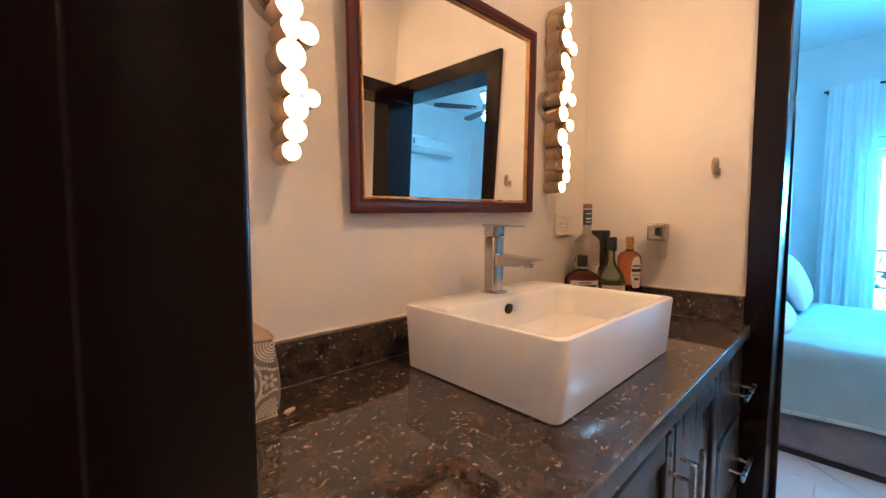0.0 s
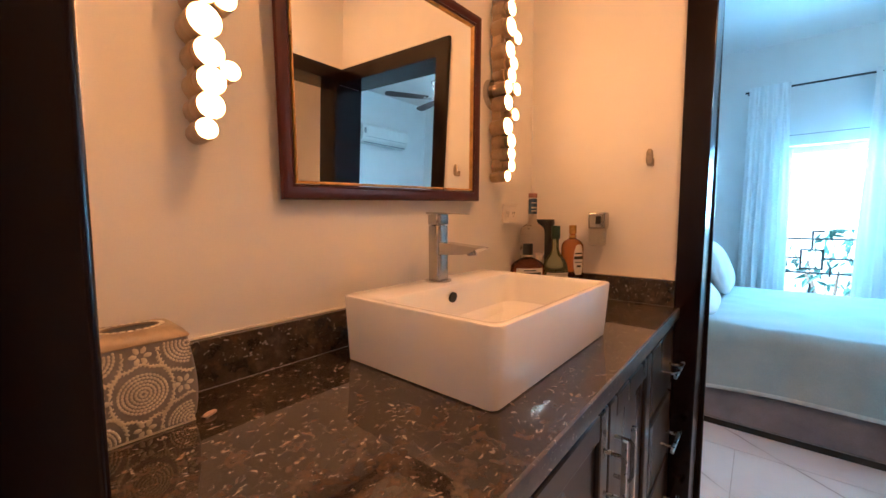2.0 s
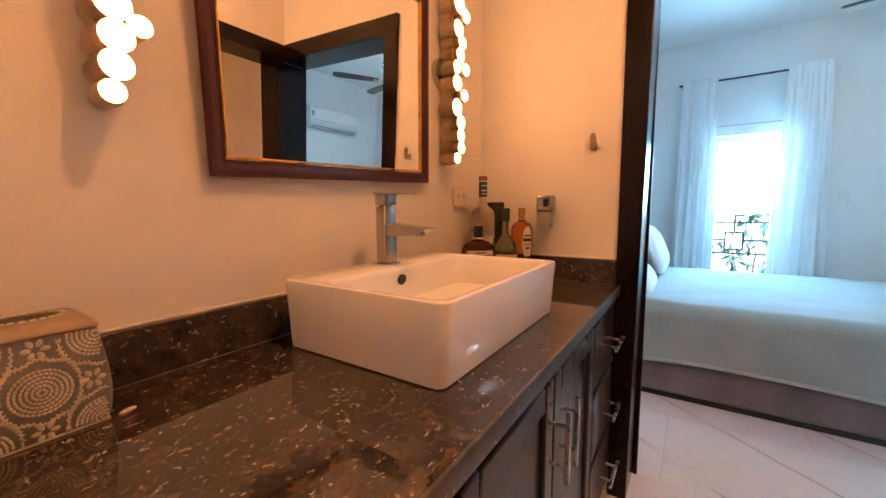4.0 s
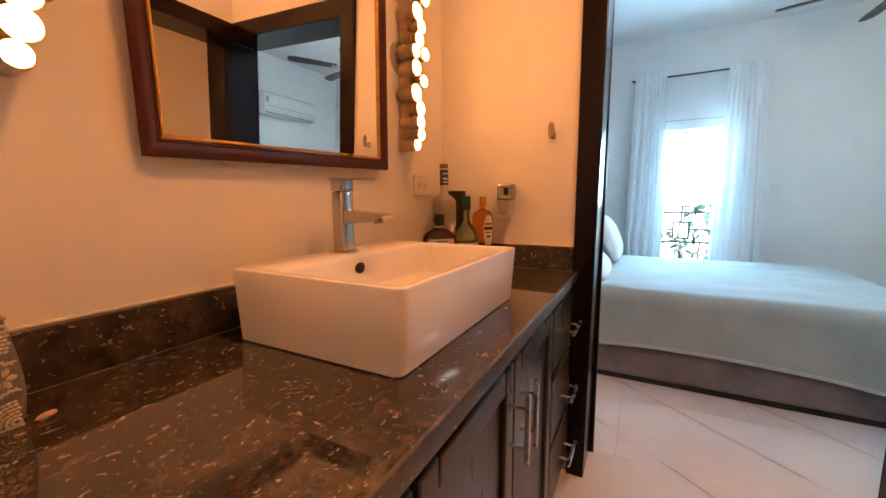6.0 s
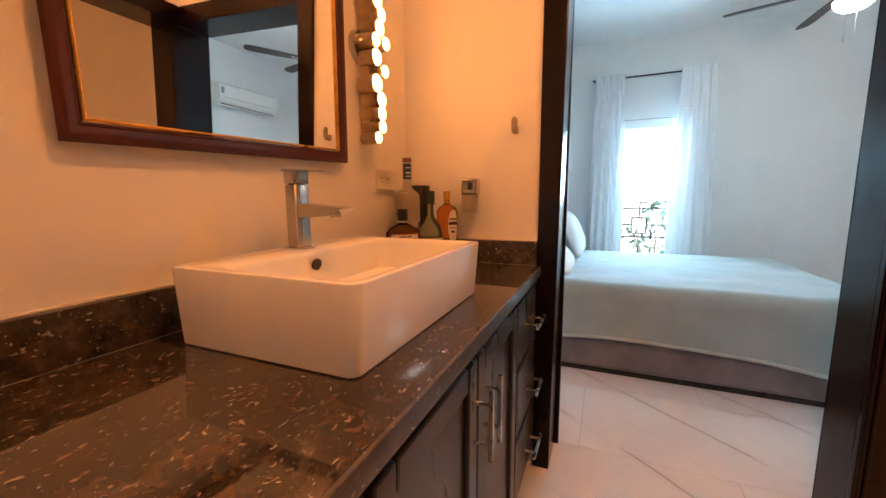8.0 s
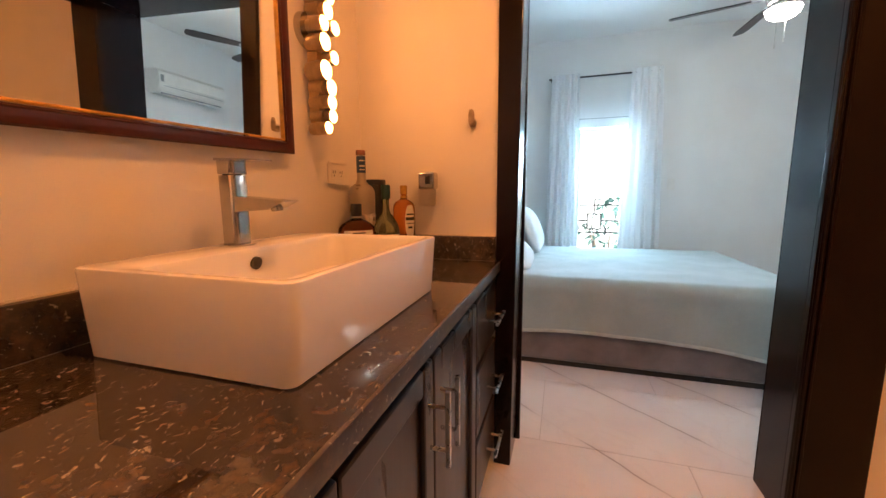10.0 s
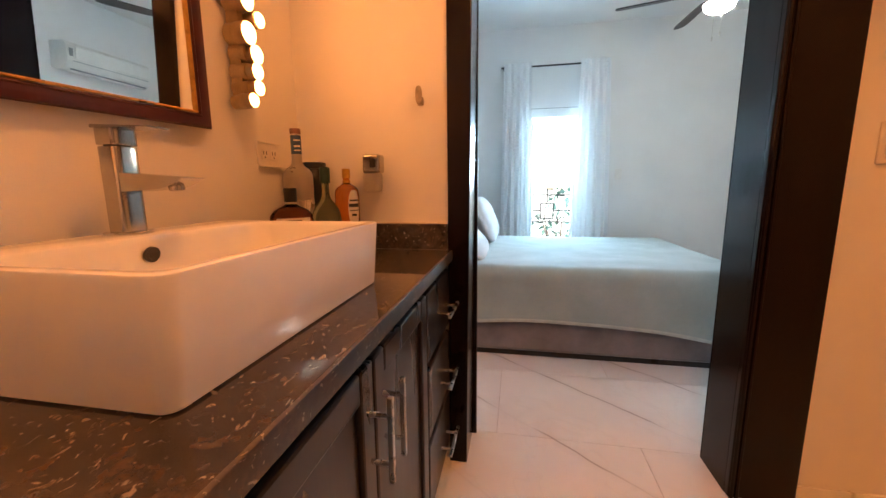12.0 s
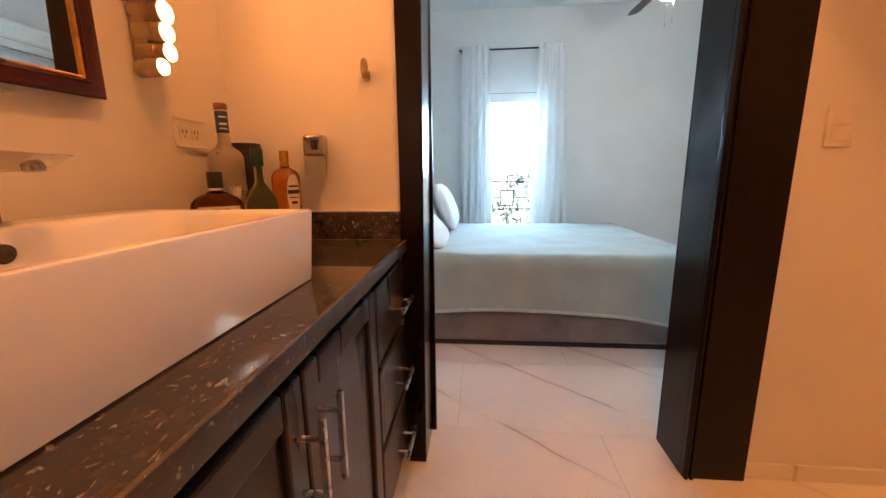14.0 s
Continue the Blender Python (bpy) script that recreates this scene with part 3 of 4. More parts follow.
for rows, cx in ((LEFT, -1.340), (RIGHT, -0.340)):
    sc = thing("wall_sconce", (cx, -0.01, 1.65), "champagne metal wall sconce of stacked lit round discs", "wall lamp", "sconces beside the mirror")
    part("back_plate", rod(bmesh.new(), (cx, -0.0005, 1.65), (cx, -0.022, 1.65), 0.056, 0.052, 36), CHROME, sc)
    part("spine", box((cx - 0.012, cx + 0.012, -0.050, -0.012, rows[0][1], rows[-1][1]), bevel=0.002), CHAMPAGNE, sc)
    for x, z, r in rows:
        if abs(x - cx) < 0.025:
            xm, rr = 0.35 * x + 0.65 * cx, 0.98 * r
            drum = loft([[(xm + f * rr * math.cos(2 * math.pi * j / 28), y, z + f * rr * math.sin(2 * math.pi * j / 28)) for j in range(28)]
                         for f, y in ((0.94, -0.013), (1.0, -0.016), (1.0, -0.060), (0.96, -0.063), (0.5, -0.063))])
            part("drum", drum, CHAMPAGNE, sc)
    for x, z, r in rows:
        out = -0.078 if r > 0.0245 else -0.085
        can = loft([[(x + rr * math.cos(2 * math.pi * k / 28), y, z + rr * math.sin(2 * math.pi * k / 28)) for k in range(28)]
                    for rr, y in ((r * 0.96, -0.046), (r, -0.050), (r, out + 0.001), (r * 0.97, out - 0.001), (r * 0.93, out + 0.004))])
        shell = part("disc_shell", can, CHAMPAGNE, sc)
        dif = loft([[(x + rr * math.cos(2 * math.pi * k / 28), y, z + rr * math.sin(2 * math.pi * k / 28)) for k in range(28)]
                    for rr, y in ((r * 0.925, out + 0.003), (r * 0.925, out - 0.003), (r * 0.80, out - 0.006), (r * 0.4, out - 0.008))])
        part("diffuser", dif, DISCGLOW, shell, "glowing warm white diffuser")

# ---- small things on the end wall ----
hook = thing("robe_hook", (-0.01, -0.486, 1.40), "small brushed nickel robe hook on the wall", "hook")
part("base", box((-0.010, -0.0005, -0.497, -0.475, 1.374, 1.402), bevel=0.004, seg=3), BRONZE, hook)
part("foot_bar", box((-0.030, -0.009, -0.495, -0.477, 1.374, 1.386), bevel=0.004, seg=3), BRONZE, hook)
part("prong", loft([[(x, -0.486 + rr * 0.0115 * math.copysign(abs(math.cos(a)) ** 0.8, math.cos(a)), 1.4045 + rr * 0.030 * math.copysign(abs(math.sin(a)) ** 0.75, math.sin(a))) for a in [2 * math.pi * k / 24 for k in range(24)]]
                    for rr, x in ((0.85, -0.0285), (1, -0.030), (1, -0.034), (0.88, -0.036))]), BRONZE, hook)

CUP = surface("frosted_cup", (0.76, 0.72, 0.65), 0.35, vary=0.03, scale=20)
CUP.node_tree.nodes["Principled BSDF"].inputs["Transmission Weight"].default_value = 0.75
disp = thing("soap_dispenser", (-0.05, -0.313, 1.075), "wall soap dispenser with chrome pump and frosted glass cup", "soap dispenser")
part("holder", box((-0.066, -0.012, -0.347, -0.281, 1.140, 1.206), bevel=0.008, seg=3), CHROME, disp)
part("wall_plate", box((-0.0118, -0.0005, -0.340, -0.288, 1.145, 1.200), bevel=0.002), CHROME, disp)
part("pump_button", box((-0.071, -0.0662, -0.330, -0.312, 1.160, 1.190), bevel=0.002), BLACK, disp)
part("cup", loft([rounded(-0.049, -0.314, w, w - 0.004, 0.012, z) for w, z in ((0.050, 1.075), (0.058, 1.078), (0.062, 1.139))] + [rounded(-0.049, -0.314, w, w - 0.004, 0.010, z) for w, z in ((0.056, 1.139), (0.052, 1.084))]), CUP, disp)

outlet = thing("wall_outlet", (-0.2, -0.003, 1.2), "ivory double power outlet plate on the wall", "outlet")
plate = part("plate", box((-0.256, -0.142, -0.007, -0.0005, 1.166, 1.236), bevel=0.003), IVORY, outlet)
part("rim", box((-0.258, -0.140, -0.016, -0.0072, 1.160, 1.166), bevel=0.002), IVORY, plate)
part("rim", box((-0.258, -0.140, -0.013, -0.0072, 1.236, 1.242), bevel=0.002), IVORY, plate)
for cx in (-0.222, -0.176):
    s = part("socket", box((cx - 0.017, cx + 0.017, -0.0095, -0.0072, 1.184, 1.218), bevel=0.002), IVORY, plate)
    for dx, w in ((-0.007, 0.0015), (0.007, 0.0015)):
        part("slot", box((cx + dx - w, cx + dx + w, -0.0102, -0.0097, 1.200, 1.211)), BLACK, s)
    part("slot", rod(bmesh.new(), (cx, -0.0097, 1.192), (cx, -0.0102, 1.192), 0.0028, seg=12), BLACK, s)

switch = thing("light_switch", (-0.003, -1.91, 1.2), "ivory double rocker light switch plate", "light switch")
part("plate", box((-0.008, -0.0005, -1.945, -1.865, 1.142, 1.264), bevel=0.004, seg=3), IVORY, switch)
for z0, z1 in ((1.160, 1.198), (1.206, 1.246)):
    part("rocker", box((-0.012, -0.0082, -1.930, -1.880, z0, z1), bevel=0.002), IVORY, switch)

plate_b = thing("switch_plate", (XB, -1.877, 1.208), "small white switch plate on the bedroom wall", "light switch")
part("plate", box((XB - 0.008, XB - 0.0005, -1.912, -1.842, 1.150, 1.266), bevel=0.003), PLASTIC, plate_b)
part("rocker", box((XB - 0.0115, XB - 0.0082, -1.893, -1.861, 1.176, 1.240), bevel=0.002), PLASTIC, plate_b)

# ---- bottles in the corner ----
def bottle(name, at, label, profile, material, squash=(1, 1), turn=0.0):
    b = thing(name, (at[0], at[1], CT), label, "bottle", "bottles in the corner")
    part("glass_body", lathe(profile, (at[0], at[1], CT + 0.0005), 36, squash, turn), material, b)
    return b


def wrap(at, r, z0, z1, a0, a1, squash=(1, 1), turn=0.0, lift=0.0008):
    """A label that follows the side of a bottle from angle a0 to a1."""
    def place(u, v):
        a = radians(a0 + (a1 - a0) * u)
        x, y = (r + lift) * math.cos(a) * squash[0], (r + lift) * math.sin(a) * squash[1]
        return (at[0] + x * math.cos(turn) - y * math.sin(turn), at[1] + x * math.sin(turn) + y * math.cos(turn), z0 + (z1 - z0) * v)
    return thick(grid(14, 2, place), 0.0006)


def print_bars(parent, at, r, rows, squash=(1, 1), turn=0.0):
    """Unreadable print as plain bars: (z0, z1, a0, a1)."""
    for z0, z1, a0, a1 in rows:
        part("print_bar", wrap(at, r, CT + z0, CT + z1, a0, a1, squash, turn, 0.0016), LABEL_INK, parent)


def oval(at, r, zc, h, ac, half):
    """An oval label on a round bottle."""
    def place(u, v):
        f = math.sin(math.pi * min(1, max(0, 0.06 + 0.94 * v)))
        a = radians(ac + half * (2 * u - 1) * (0.35 + 0.65 * f ** 0.5))
        return (at[0] + (r + 0.0008) * math.cos(a), at[1] + (r + 0.0008) * math.sin(a), zc + h * (v - 0.5))
    return thick(grid(14, 14, place), 0.0006)


VODKA = surface("frosted_bottle", (0.60, 0.53, 0.43), 0.30, vary=0.02, scale=9, spec=0.5)
vm = VODKA.node_tree.nodes["Principled BSDF"]
vm.inputs["Transmission Weight"].default_value = 0.72
vp = (-0.197, -0.108)
v = bottle("tall_clear_bottle", vp, "tall frosted clear spirit bottle with blue neck foil", [(0.044, 0), (0.047, 0.004), (0.0475, 0.262), (0.0465, 0.274), (0.0425, 0.284), (0.034, 0.293), (0.023, 0.301), (0.0170, 0.311), (0.0155, 0.326), (0.015, 0.404)], VODKA)
part("neck_foil", lathe([(0.0163, 0.340), (0.0166, 0.342), (0.0168, 0.398), (0.0163, 0.400)], (*vp, CT), 28), BLUEFOIL, v, "blue neck foil")
foil_bars = [(0.350, 0.354, 190, 260), (0.362, 0.368, 190, 260), (0.382, 0.386, 190, 260)]
for z0, z1, a0, a1 in foil_bars:
    part("print_bar", wrap(vp, 0.0168, CT + z0, CT + z1, a0, a1, lift=0.0006), LABEL, v)
part("cap", lathe([(0.0170, 0.4045), (0.0172, 0.406), (0.0172, 0.420), (0.016, 0.422)], (*vp, CT), 28), surface("russet_foil", (0.22, 0.09, 0.06), 0.4, vary=0.1, scale=60), v, "russet foil cap")
kp = (-0.092, -0.106)
k = thing("black_tin", (*kp, CT), "tall round black bottle tin standing in the corner", "tin")
part("body", lathe([(0.042, 0.0005), (0.043, 0.002), (0.043, 0.295), (0.042, 0.297)], (*kp, CT), 36), BLACK, k)
part("lid", lathe([(0.0445, 0.2972), (0.0445, 0.316), (0.043, 0.319)], (*kp, CT), 36), BLACK, k)
wp = (-0.104, -0.236)
w = bottle("whisky_bottle", wp, "clear bottle of amber whisky with an oval label", [(0.043, 0), (0.046, 0.004), (0.0465, 0.205), (0.0445, 0.219), (0.036, 0.231), (0.022, 0.239), (0.014, 0.244), (0.0125, 0.250), (0.0125, 0.262)], AMBER)
part("collar", lathe([(0.0150, 0.246), (0.0155, 0.250), (0.0150, 0.255)], (*wp, CT), 24), GOLD, w, "gilt neck collar")
part("cap", lathe([(0.0150, 0.2622), (0.0154, 0.264), (0.0154, 0.292), (0.0145, 0.295)], (*wp, CT), 24), GOLD, w, "gilt screw cap")
lab = part("label", oval(wp, 0.0466, CT + 0.162, 0.118, 237, 29), LABEL, w, "cream oval paper label")
print_bars(lab, wp, 0.0468, [(0.163, 0.175, 211, 263), (0.183, 0.189, 216, 258), (0.132, 0.140, 224, 248), (0.150, 0.153, 216, 258)])
part("label", wrap(wp, 0.0466, CT + 0.022, CT + 0.050, 205, 268), LABEL, w, "cream paper label")
w.scale = (0.91, 0.91, 1.0)
gp = (-0.220, -0.216)
g = bottle("green_bottle", gp, "pale green glass bottle with a dark green stopper", [(0.040, 0), (0.044, 0.004), (0.047, 0.050), (0.0475, 0.122), (0.0445, 0.146), (0.037, 0.165), (0.026, 0.181), (0.0165, 0.193), (0.0122, 0.206), (0.0112, 0.2445)], GREENGLASS)
GREENFOIL = surface("dark_green_foil", (0.015, 0.05, 0.03), 0.35, vary=0.2, scale=40)
part("stopper", lathe([(0.0155, 0.2450), (0.0162, 0.247), (0.0165, 0.291), (0.0150, 0.295)], (*gp, CT), 24), GREENFOIL, g, "dark green foil stopper")
gl = part("label", wrap(gp, 0.0478, CT + 0.076, CT + 0.121, 165, 275), LABEL, g, "patterned paper label")
part("label_panel", wrap(gp, 0.0480, CT + 0.080, CT + 0.102, 188, 256, lift=0.0016), surface("label_green", (0.05, 0.08, 0.04), 0.6), gl)
for kk in range(12):
    for zz in (0.108, 0.114):
        part("print_mark", wrap(gp, 0.0480, CT + zz, CT + zz + 0.003, 168 + 9 * kk + (4.5 if zz > 0.11 else 0), 172 + 9 * kk + (4.5 if zz > 0.11 else 0), lift=0.0016), GREENFOIL, gl)
for kk in range(5):
    part("print_bar", wrap(gp, 0.0481, CT + 0.086, CT + 0.096, 197 + 11 * kk, 203 + 11 * kk, lift=0.0024), LABEL, gl)
bp = (-0.316, -0.150)
FL, FT = (1.0, 0.60), radians(-48)
b = bottle("bourbon_flask", bp, "squat brown whiskey flask with black cap and white label", [(0.058, 0), (0.062, 0.004), (0.064, 0.130), (0.061, 0.148), (0.050, 0.162), (0.032, 0.172), (0.019, 0.178), (0.0155, 0.182), (0.0155, 0.188)], BROWN, FL, FT)
part("cap", lathe([(0.0178, 0.1883), (0.0185, 0.190), (0.0185, 0.228), (0.0175, 0.230)], (*bp, CT), 24), BLACK, b)
part("neck_band", lathe([(0.0162, 0.182), (0.0164, 0.183), (0.0164, 0.187), (0.0162, 0.1875)], (*bp, CT), 24), LABEL, b)
bl = part("label", wrap(bp, 0.0640, CT + 0.060, CT + 0.141, 222, 318, FL, FT), LABEL, b, "white paper label")
print_bars(bl, bp, 0.0640, [(0.118, 0.126, 230, 310), (0.106, 0.109, 240, 300), (0.131, 0.135, 250, 290), (0.080, 0.086, 240, 300)], FL, FT)

PAPER = surface("crumpled_paper", (0.66, 0.60, 0.54), 0.8, vary=0.08, scale=60)
pk = thing("paper_packet", (-0.2555, -0.162, CT), "slim crumpled pale paper packet standing between the bottles", "packet")


def crumple(u, v):
    a = 2 * math.pi * u
    flare = 0.0105 + 0.0050 * max(0.0, v - 0.75) / 0.25
    r = flare * (1 + 0.35 * noise.noise((3 * math.cos(a), 3 * math.sin(a), 9 * v)))
    return (-0.2555 + r * math.cos(a), -0.162 + r * math.sin(a), CT + 0.001 + 0.190 * v + 0.010 * v * noise.noise((2 * math.cos(a), 2 * math.sin(a), 4.0)))


part("wrapper", thick(grid(28, 22, crumple), 0.0006), PAPER, pk)

# ---- tissue box ----
TX, TY = -1.466, -0.0795
tb = thing("tissue_box", (TX, TY, CT), "grey resin tissue box cover with raised pale medallions", "tissue box")


def side_y(z):
    """The front face bows out a little at mid height."""
    h = min(1, max(0, (z - CT) / 0.127))
    return 0.0075 * math.sin(math.pi * h ** 0.75) - 0.002 * h


rings = []
for k in range(9):
    z = CT + 0.0005 + 0.125 * k / 8
    s = 2 * side_y(z)
    rings.append(rounded(TX, TY, 0.128 + s, 0.100 + s, 0.006, z))
part("cover", loft(rings), PEWTER, tb)
hole = [(TX + 0.036 * math.cos(2 * math.pi * k / 28 + math.pi / 28), TY + 0.023 * math.sin(2 * math.pi * k / 28 + math.pi / 28), CT + 0.1425) for k in range(28)]
lid = [rounded(TX, TY, 0.1275, 0.0995, 0.007, CT + 0.1256), rounded(TX, TY, 0.1295, 0.1015, 0.008, CT + 0.1265), rounded(TX, TY, 0.1290, 0.1010, 0.008, CT + 0.1282), rounded(TX, TY, 0.116, 0.088, 0.010, CT + 0.1365), rounded(TX, TY, 0.100, 0.072, 0.012, CT + 0.1418)]
part("lid", loft(lid + [hole, [(x, y, CT + 0.1395) for x, y, z in hole]]), LIDLIT, tb, "lid coloured tan for the warm light on it, with an oval opening")
# A black disc paints the shade inside the box, just under the rim.
part("opening", lathe([(0.0352, 0.1397), (0.0352, 0.1402)], (TX, TY, CT), 28, (1, 0.64)), BLACK, tb)
orn = bmesh.new()
for k in range(26):
    a = 2 * math.pi * k / 26
    m = Matrix.Translation((TX + 0.0400 * math.cos(a), TY + 0.0268 * math.sin(a), CT + 0.1425)) @ Matrix.Diagonal((0.0042, 0.0034, 0.0018, 1))
    bmesh.ops.create_icosphere(orn, subdivisions=1, radius=1, matrix=m)
part("beaded_rim", orn, RELIEF, tb)


def petal(bm, x, z, ang, ln, wd):
    y = TY - 0.050 - side_y(z)
    m = Matrix.Translation((x, y, z)) @ Matrix.Rotation(-ang, 4, "Y") @ Matrix.Diagonal((ln, 0.0016, wd, 1))
    bmesh.ops.create_icosphere(bm, subdivisions=1, radius=1, matrix=m)


def medallion(bm, cx, cz):
    for rr, n in ((0.0040, 6), (0.0090, 13), (0.0140, 19), (0.0190, 25), (0.0240, 31), (0.0288, 36)):
        for k in range(n):
            a = 2 * math.pi * (k + 0.5 * (n % 2)) / n
            x, z = cx + rr * math.cos(a), cz + rr * 0.88 * math.sin(a)
            if TX - 0.063 < x < TX + 0.063 and CT + 0.004 < z < CT + 0.122:
                petal(bm, x, z, a, 0.0021, 0.0027)
    for s in (1, -1):
        for k in range(44):
            a = math.pi * k / 43
            x, z = cx + 0.037 * math.cos(a), cz + s * 0.037 * (math.sin(a) ** 0.7) * (1 + 0.05 * math.cos(8 * a))
            if TX - 0.063 < x < TX + 0.063 and CT + 0.004 < z < CT + 0.122:
                petal(bm, x, z, a + s * math.pi / 2 + (0.85 if k % 2 else -0.25) * s, 0.0046, 0.0015)


for cx, cz in ((TX, CT + 0.062), (TX - 0.058, CT + 0.117), (TX + 0.058, CT + 0.117), (TX - 0.058, CT + 0.008), (TX + 0.058, CT + 0.008)):
    mb = bmesh.new()
    medallion(mb, cx, cz)
    part("medallion", mb, RELIEF, tb, "raised pale silver medallion")
for cx, cz in ((TX, CT + 0.112), (TX, CT + 0.014), (TX - 0.050, CT + 0.062), (TX + 0.050, CT + 0.062)):
    mb = bmesh.new()
    for k in range(6):
        a = 2 * math.pi * k / 6
        petal(mb, cx + 0.0088 * math.cos(a), cz + 0.0080 * math.sin(a), a, 0.0058, 0.0036)
    part("flower", mb, RELIEF, tb, "raised pale silver flower")
tb.scale = (1.0, 1.0, 1.10)
part("foot_rim", box((TX - 0.0655, TX + 0.0655, TY - 0.0515, TY + 0.0515, CT + 0.0002, CT + 0.004), bevel=0.001), RELIEF, tb)

soap = thing("soap_sliver", (-1.386, -0.135, CT), "small salmon pink soap sliver beside the tissue box", "soap")
sliver = bmesh.new()
bmesh.ops.create_icosphere(sliver, subdivisions=3, radius=1, matrix=Matrix.Translation((-1.3815, -0.134, CT + 0.0046)) @ Matrix.Rotation(0.35, 4, "Z") @ Matrix.Diagonal((0.0125, 0.0055, 0.0042, 1)))
for vert in sliver.verts:
    vert.co += 0.0016 * Vector((noise.noise(vert.co * 90), noise.noise(vert.co * 90 + Vector((5, 0, 0))), 0))
part("bar", sliver, surface("salmon_soap", (0.60, 0.42, 0.32), 0.45, vary=0.08, scale=60), soap)

# ---- bed ----
BX0, BX1, BY0, BY1 = 0.998, 2.60, -0.385, -2.10
bed = thing("bed", (1.8, -1.25, 0), "low queen bed with grey velvet base and headboard", "bed")
part("base", box((BX0, BX1, BY1 + 0.03, BY0, 0.035, 0.34), bevel=0.025, seg=4), VELVET, bed)
# Black box added as the dark strip of shade under the base.
part("shade_plinth", box((BX0 + 0.022, BX1 - 0.022, BY1 + 0.055, BY0 - 0.02, 0.0, 0.0345)), BLACK, bed)
part("mattress", box((BX0 + 0.005, BX1 - 0.005, BY1 + 0.035, BY0 - 0.002, 0.342, 0.572), bevel=0.05, seg=5), SHEET, bed)
hb = part("headboard", box((BX0 - 0.03, BX1 + 0.03, BY0 + 0.001, YH - 0.012, 0.02, 1.30), bevel=0.03, seg=4), VELVET, bed)
for x in (BX0 + 0.08, BX1 - 0.08):
    for y in (BY0 - 0.08, BY1 + 0.12):
        part("foot", rod(bmesh.new(), (x, y, 0), (x, y, 0.036), 0.025, seg=16), BLACK, bed)

spread = thing("bedspread", (1.8, -1.3, 0.58), "pale sage green fleece blanket spread over the bed", "blanket")


def drape(u, v):
    """Across the bed from the far hem over the top to the near hem; along it from the pillows to the foot."""
    y = -0.50 + (BY1 - 0.035 + 0.50) * min(1.0, v / 0.86)
    over = max(0.0, v - 0.86) / 0.14
    hem_near = 0.165 + 0.19 * v - 0.33 * v * v + 0.004 * math.sin(11 * v)
    top, r = 0.592, 0.085
    w = BX1 - BX0 + 0.05
    side_n, side_f = top - hem_near, 0.30
    s = u * (side_n + w + side_f - 1.6 * r)
    c = math.pi * r / 2
    x0, x1 = BX0 - 0.030, BX1 + 0.02
    fold = 0.0
    if s < side_f - r:
        x, z = x1, top - side_f + s
    elif s < side_f - r + c:
        a = (s - side_f + r) / r
        x, z = x1 - r + r * math.cos(a), top - r + r * math.sin(a)
    elif s < side_f - r + c + (x1 - x0 - 2 * r):
        x, z = x1 - r - (s - side_f + r - c), top
    elif s < side_f - r + 2 * c + (x1 - x0 - 2 * r):
        a = (s - (side_f - r + c + x1 - x0 - 2 * r)) / r
        x, z = x0 + r - r * math.sin(a), top - r + r * math.cos(a)
    else:
        d = s - (side_f - r + 2 * c + x1 - x0 - 2 * r)
        z = max(hem_near, top - r - d)
        fold = min(1.0, d / 0.2)
        x = x0 - 0.018 * fold * (0.5 + 0.5 * math.sin(7 * v + 1.2)) - 0.010 * fold * noise.noise((v * 7, 3.1, z * 3))
    if over:
        a = over * math.pi / 2
        y -= r * math.sin(min(a, math.pi / 2))
        z -= (1 - math.cos(a)) * r + max(0, over - 0.6) * 0.55 * (z - 0.12)
    bumpy = 0.008 * noise.noise((x * 2.3, y * 2.3, z * 2)) + 0.004 * noise.noise((x * 7, y * 6, z * 6))
    return (x, y, z + bumpy * (1 - fold))


part("fleece", thick(grid(110, 80, drape), 0.012), FLEECE, spread)


def edging(points, r):
    """A stitched rolled hem along a line of places."""
    rings = []
    for k, p in enumerate(points):
        ahead = (points[min(k + 1, len(points) - 1)] - points[max(k - 1, 0)]).normalized()
        side = ahead.cross(Vector((0, 0, 1))).normalized()
        up = side.cross(ahead)
        rings.append([p + r * (math.cos(a) * side + 1.5 * math.sin(a) * up) for a in [2 * math.pi * j / 8 for j in range(8)]])
    return loft(rings)


part("stitched_hem", edging([Vector(drape(1.0, 0.84 * k / 70)) + Vector((0.005, 0, 0.004)) for k in range(71)], 0.0085), surface("pale_sage_hem", (0.46, 0.53, 0.50), 0.9, vary=0.08, scale=20, grain=300, bump=0.3, sheen=0.4), spread, "paler stitched hem")


def pillow(at, size, tilt, spin, label):
    p = thing("pillow", at, label, "pillow", "pillows on the bed")
    a, b, c = size

    def place(u, v):
        th, ph = -math.pi / 2 + math.pi * v, 2 * math.pi * u
        e = 0.55
        sg = lambda q, w: math.copysign(abs(q) ** w, q)
        x = a * sg(math.cos(th), 0.7) * sg(math.cos(ph), e)
        y = b * sg(math.cos(th), 0.7) * sg(math.sin(ph), e)
        pinch = 1 - 0.55 * (abs(x / a) ** 3) * 0.5 - 0.55 * (abs(y / b) ** 3) * 0.5
        z = c * sg(math.sin(th), 0.9) * pinch
        z += 0.012 * noise.noise((x * 6 + at[0], y * 6, z * 6))
        return Matrix.Translation(at) @ Euler((radians(tilt), 0, radians(spin))).to_matrix().to_4x4() @ Vector((x, y, z))
    bm = grid(44, 22, place)
    bmesh.ops.remove_doubles(bm, verts=bm.verts, dist=0.0005)
    part("pillowcase", bm, SHEET, p)


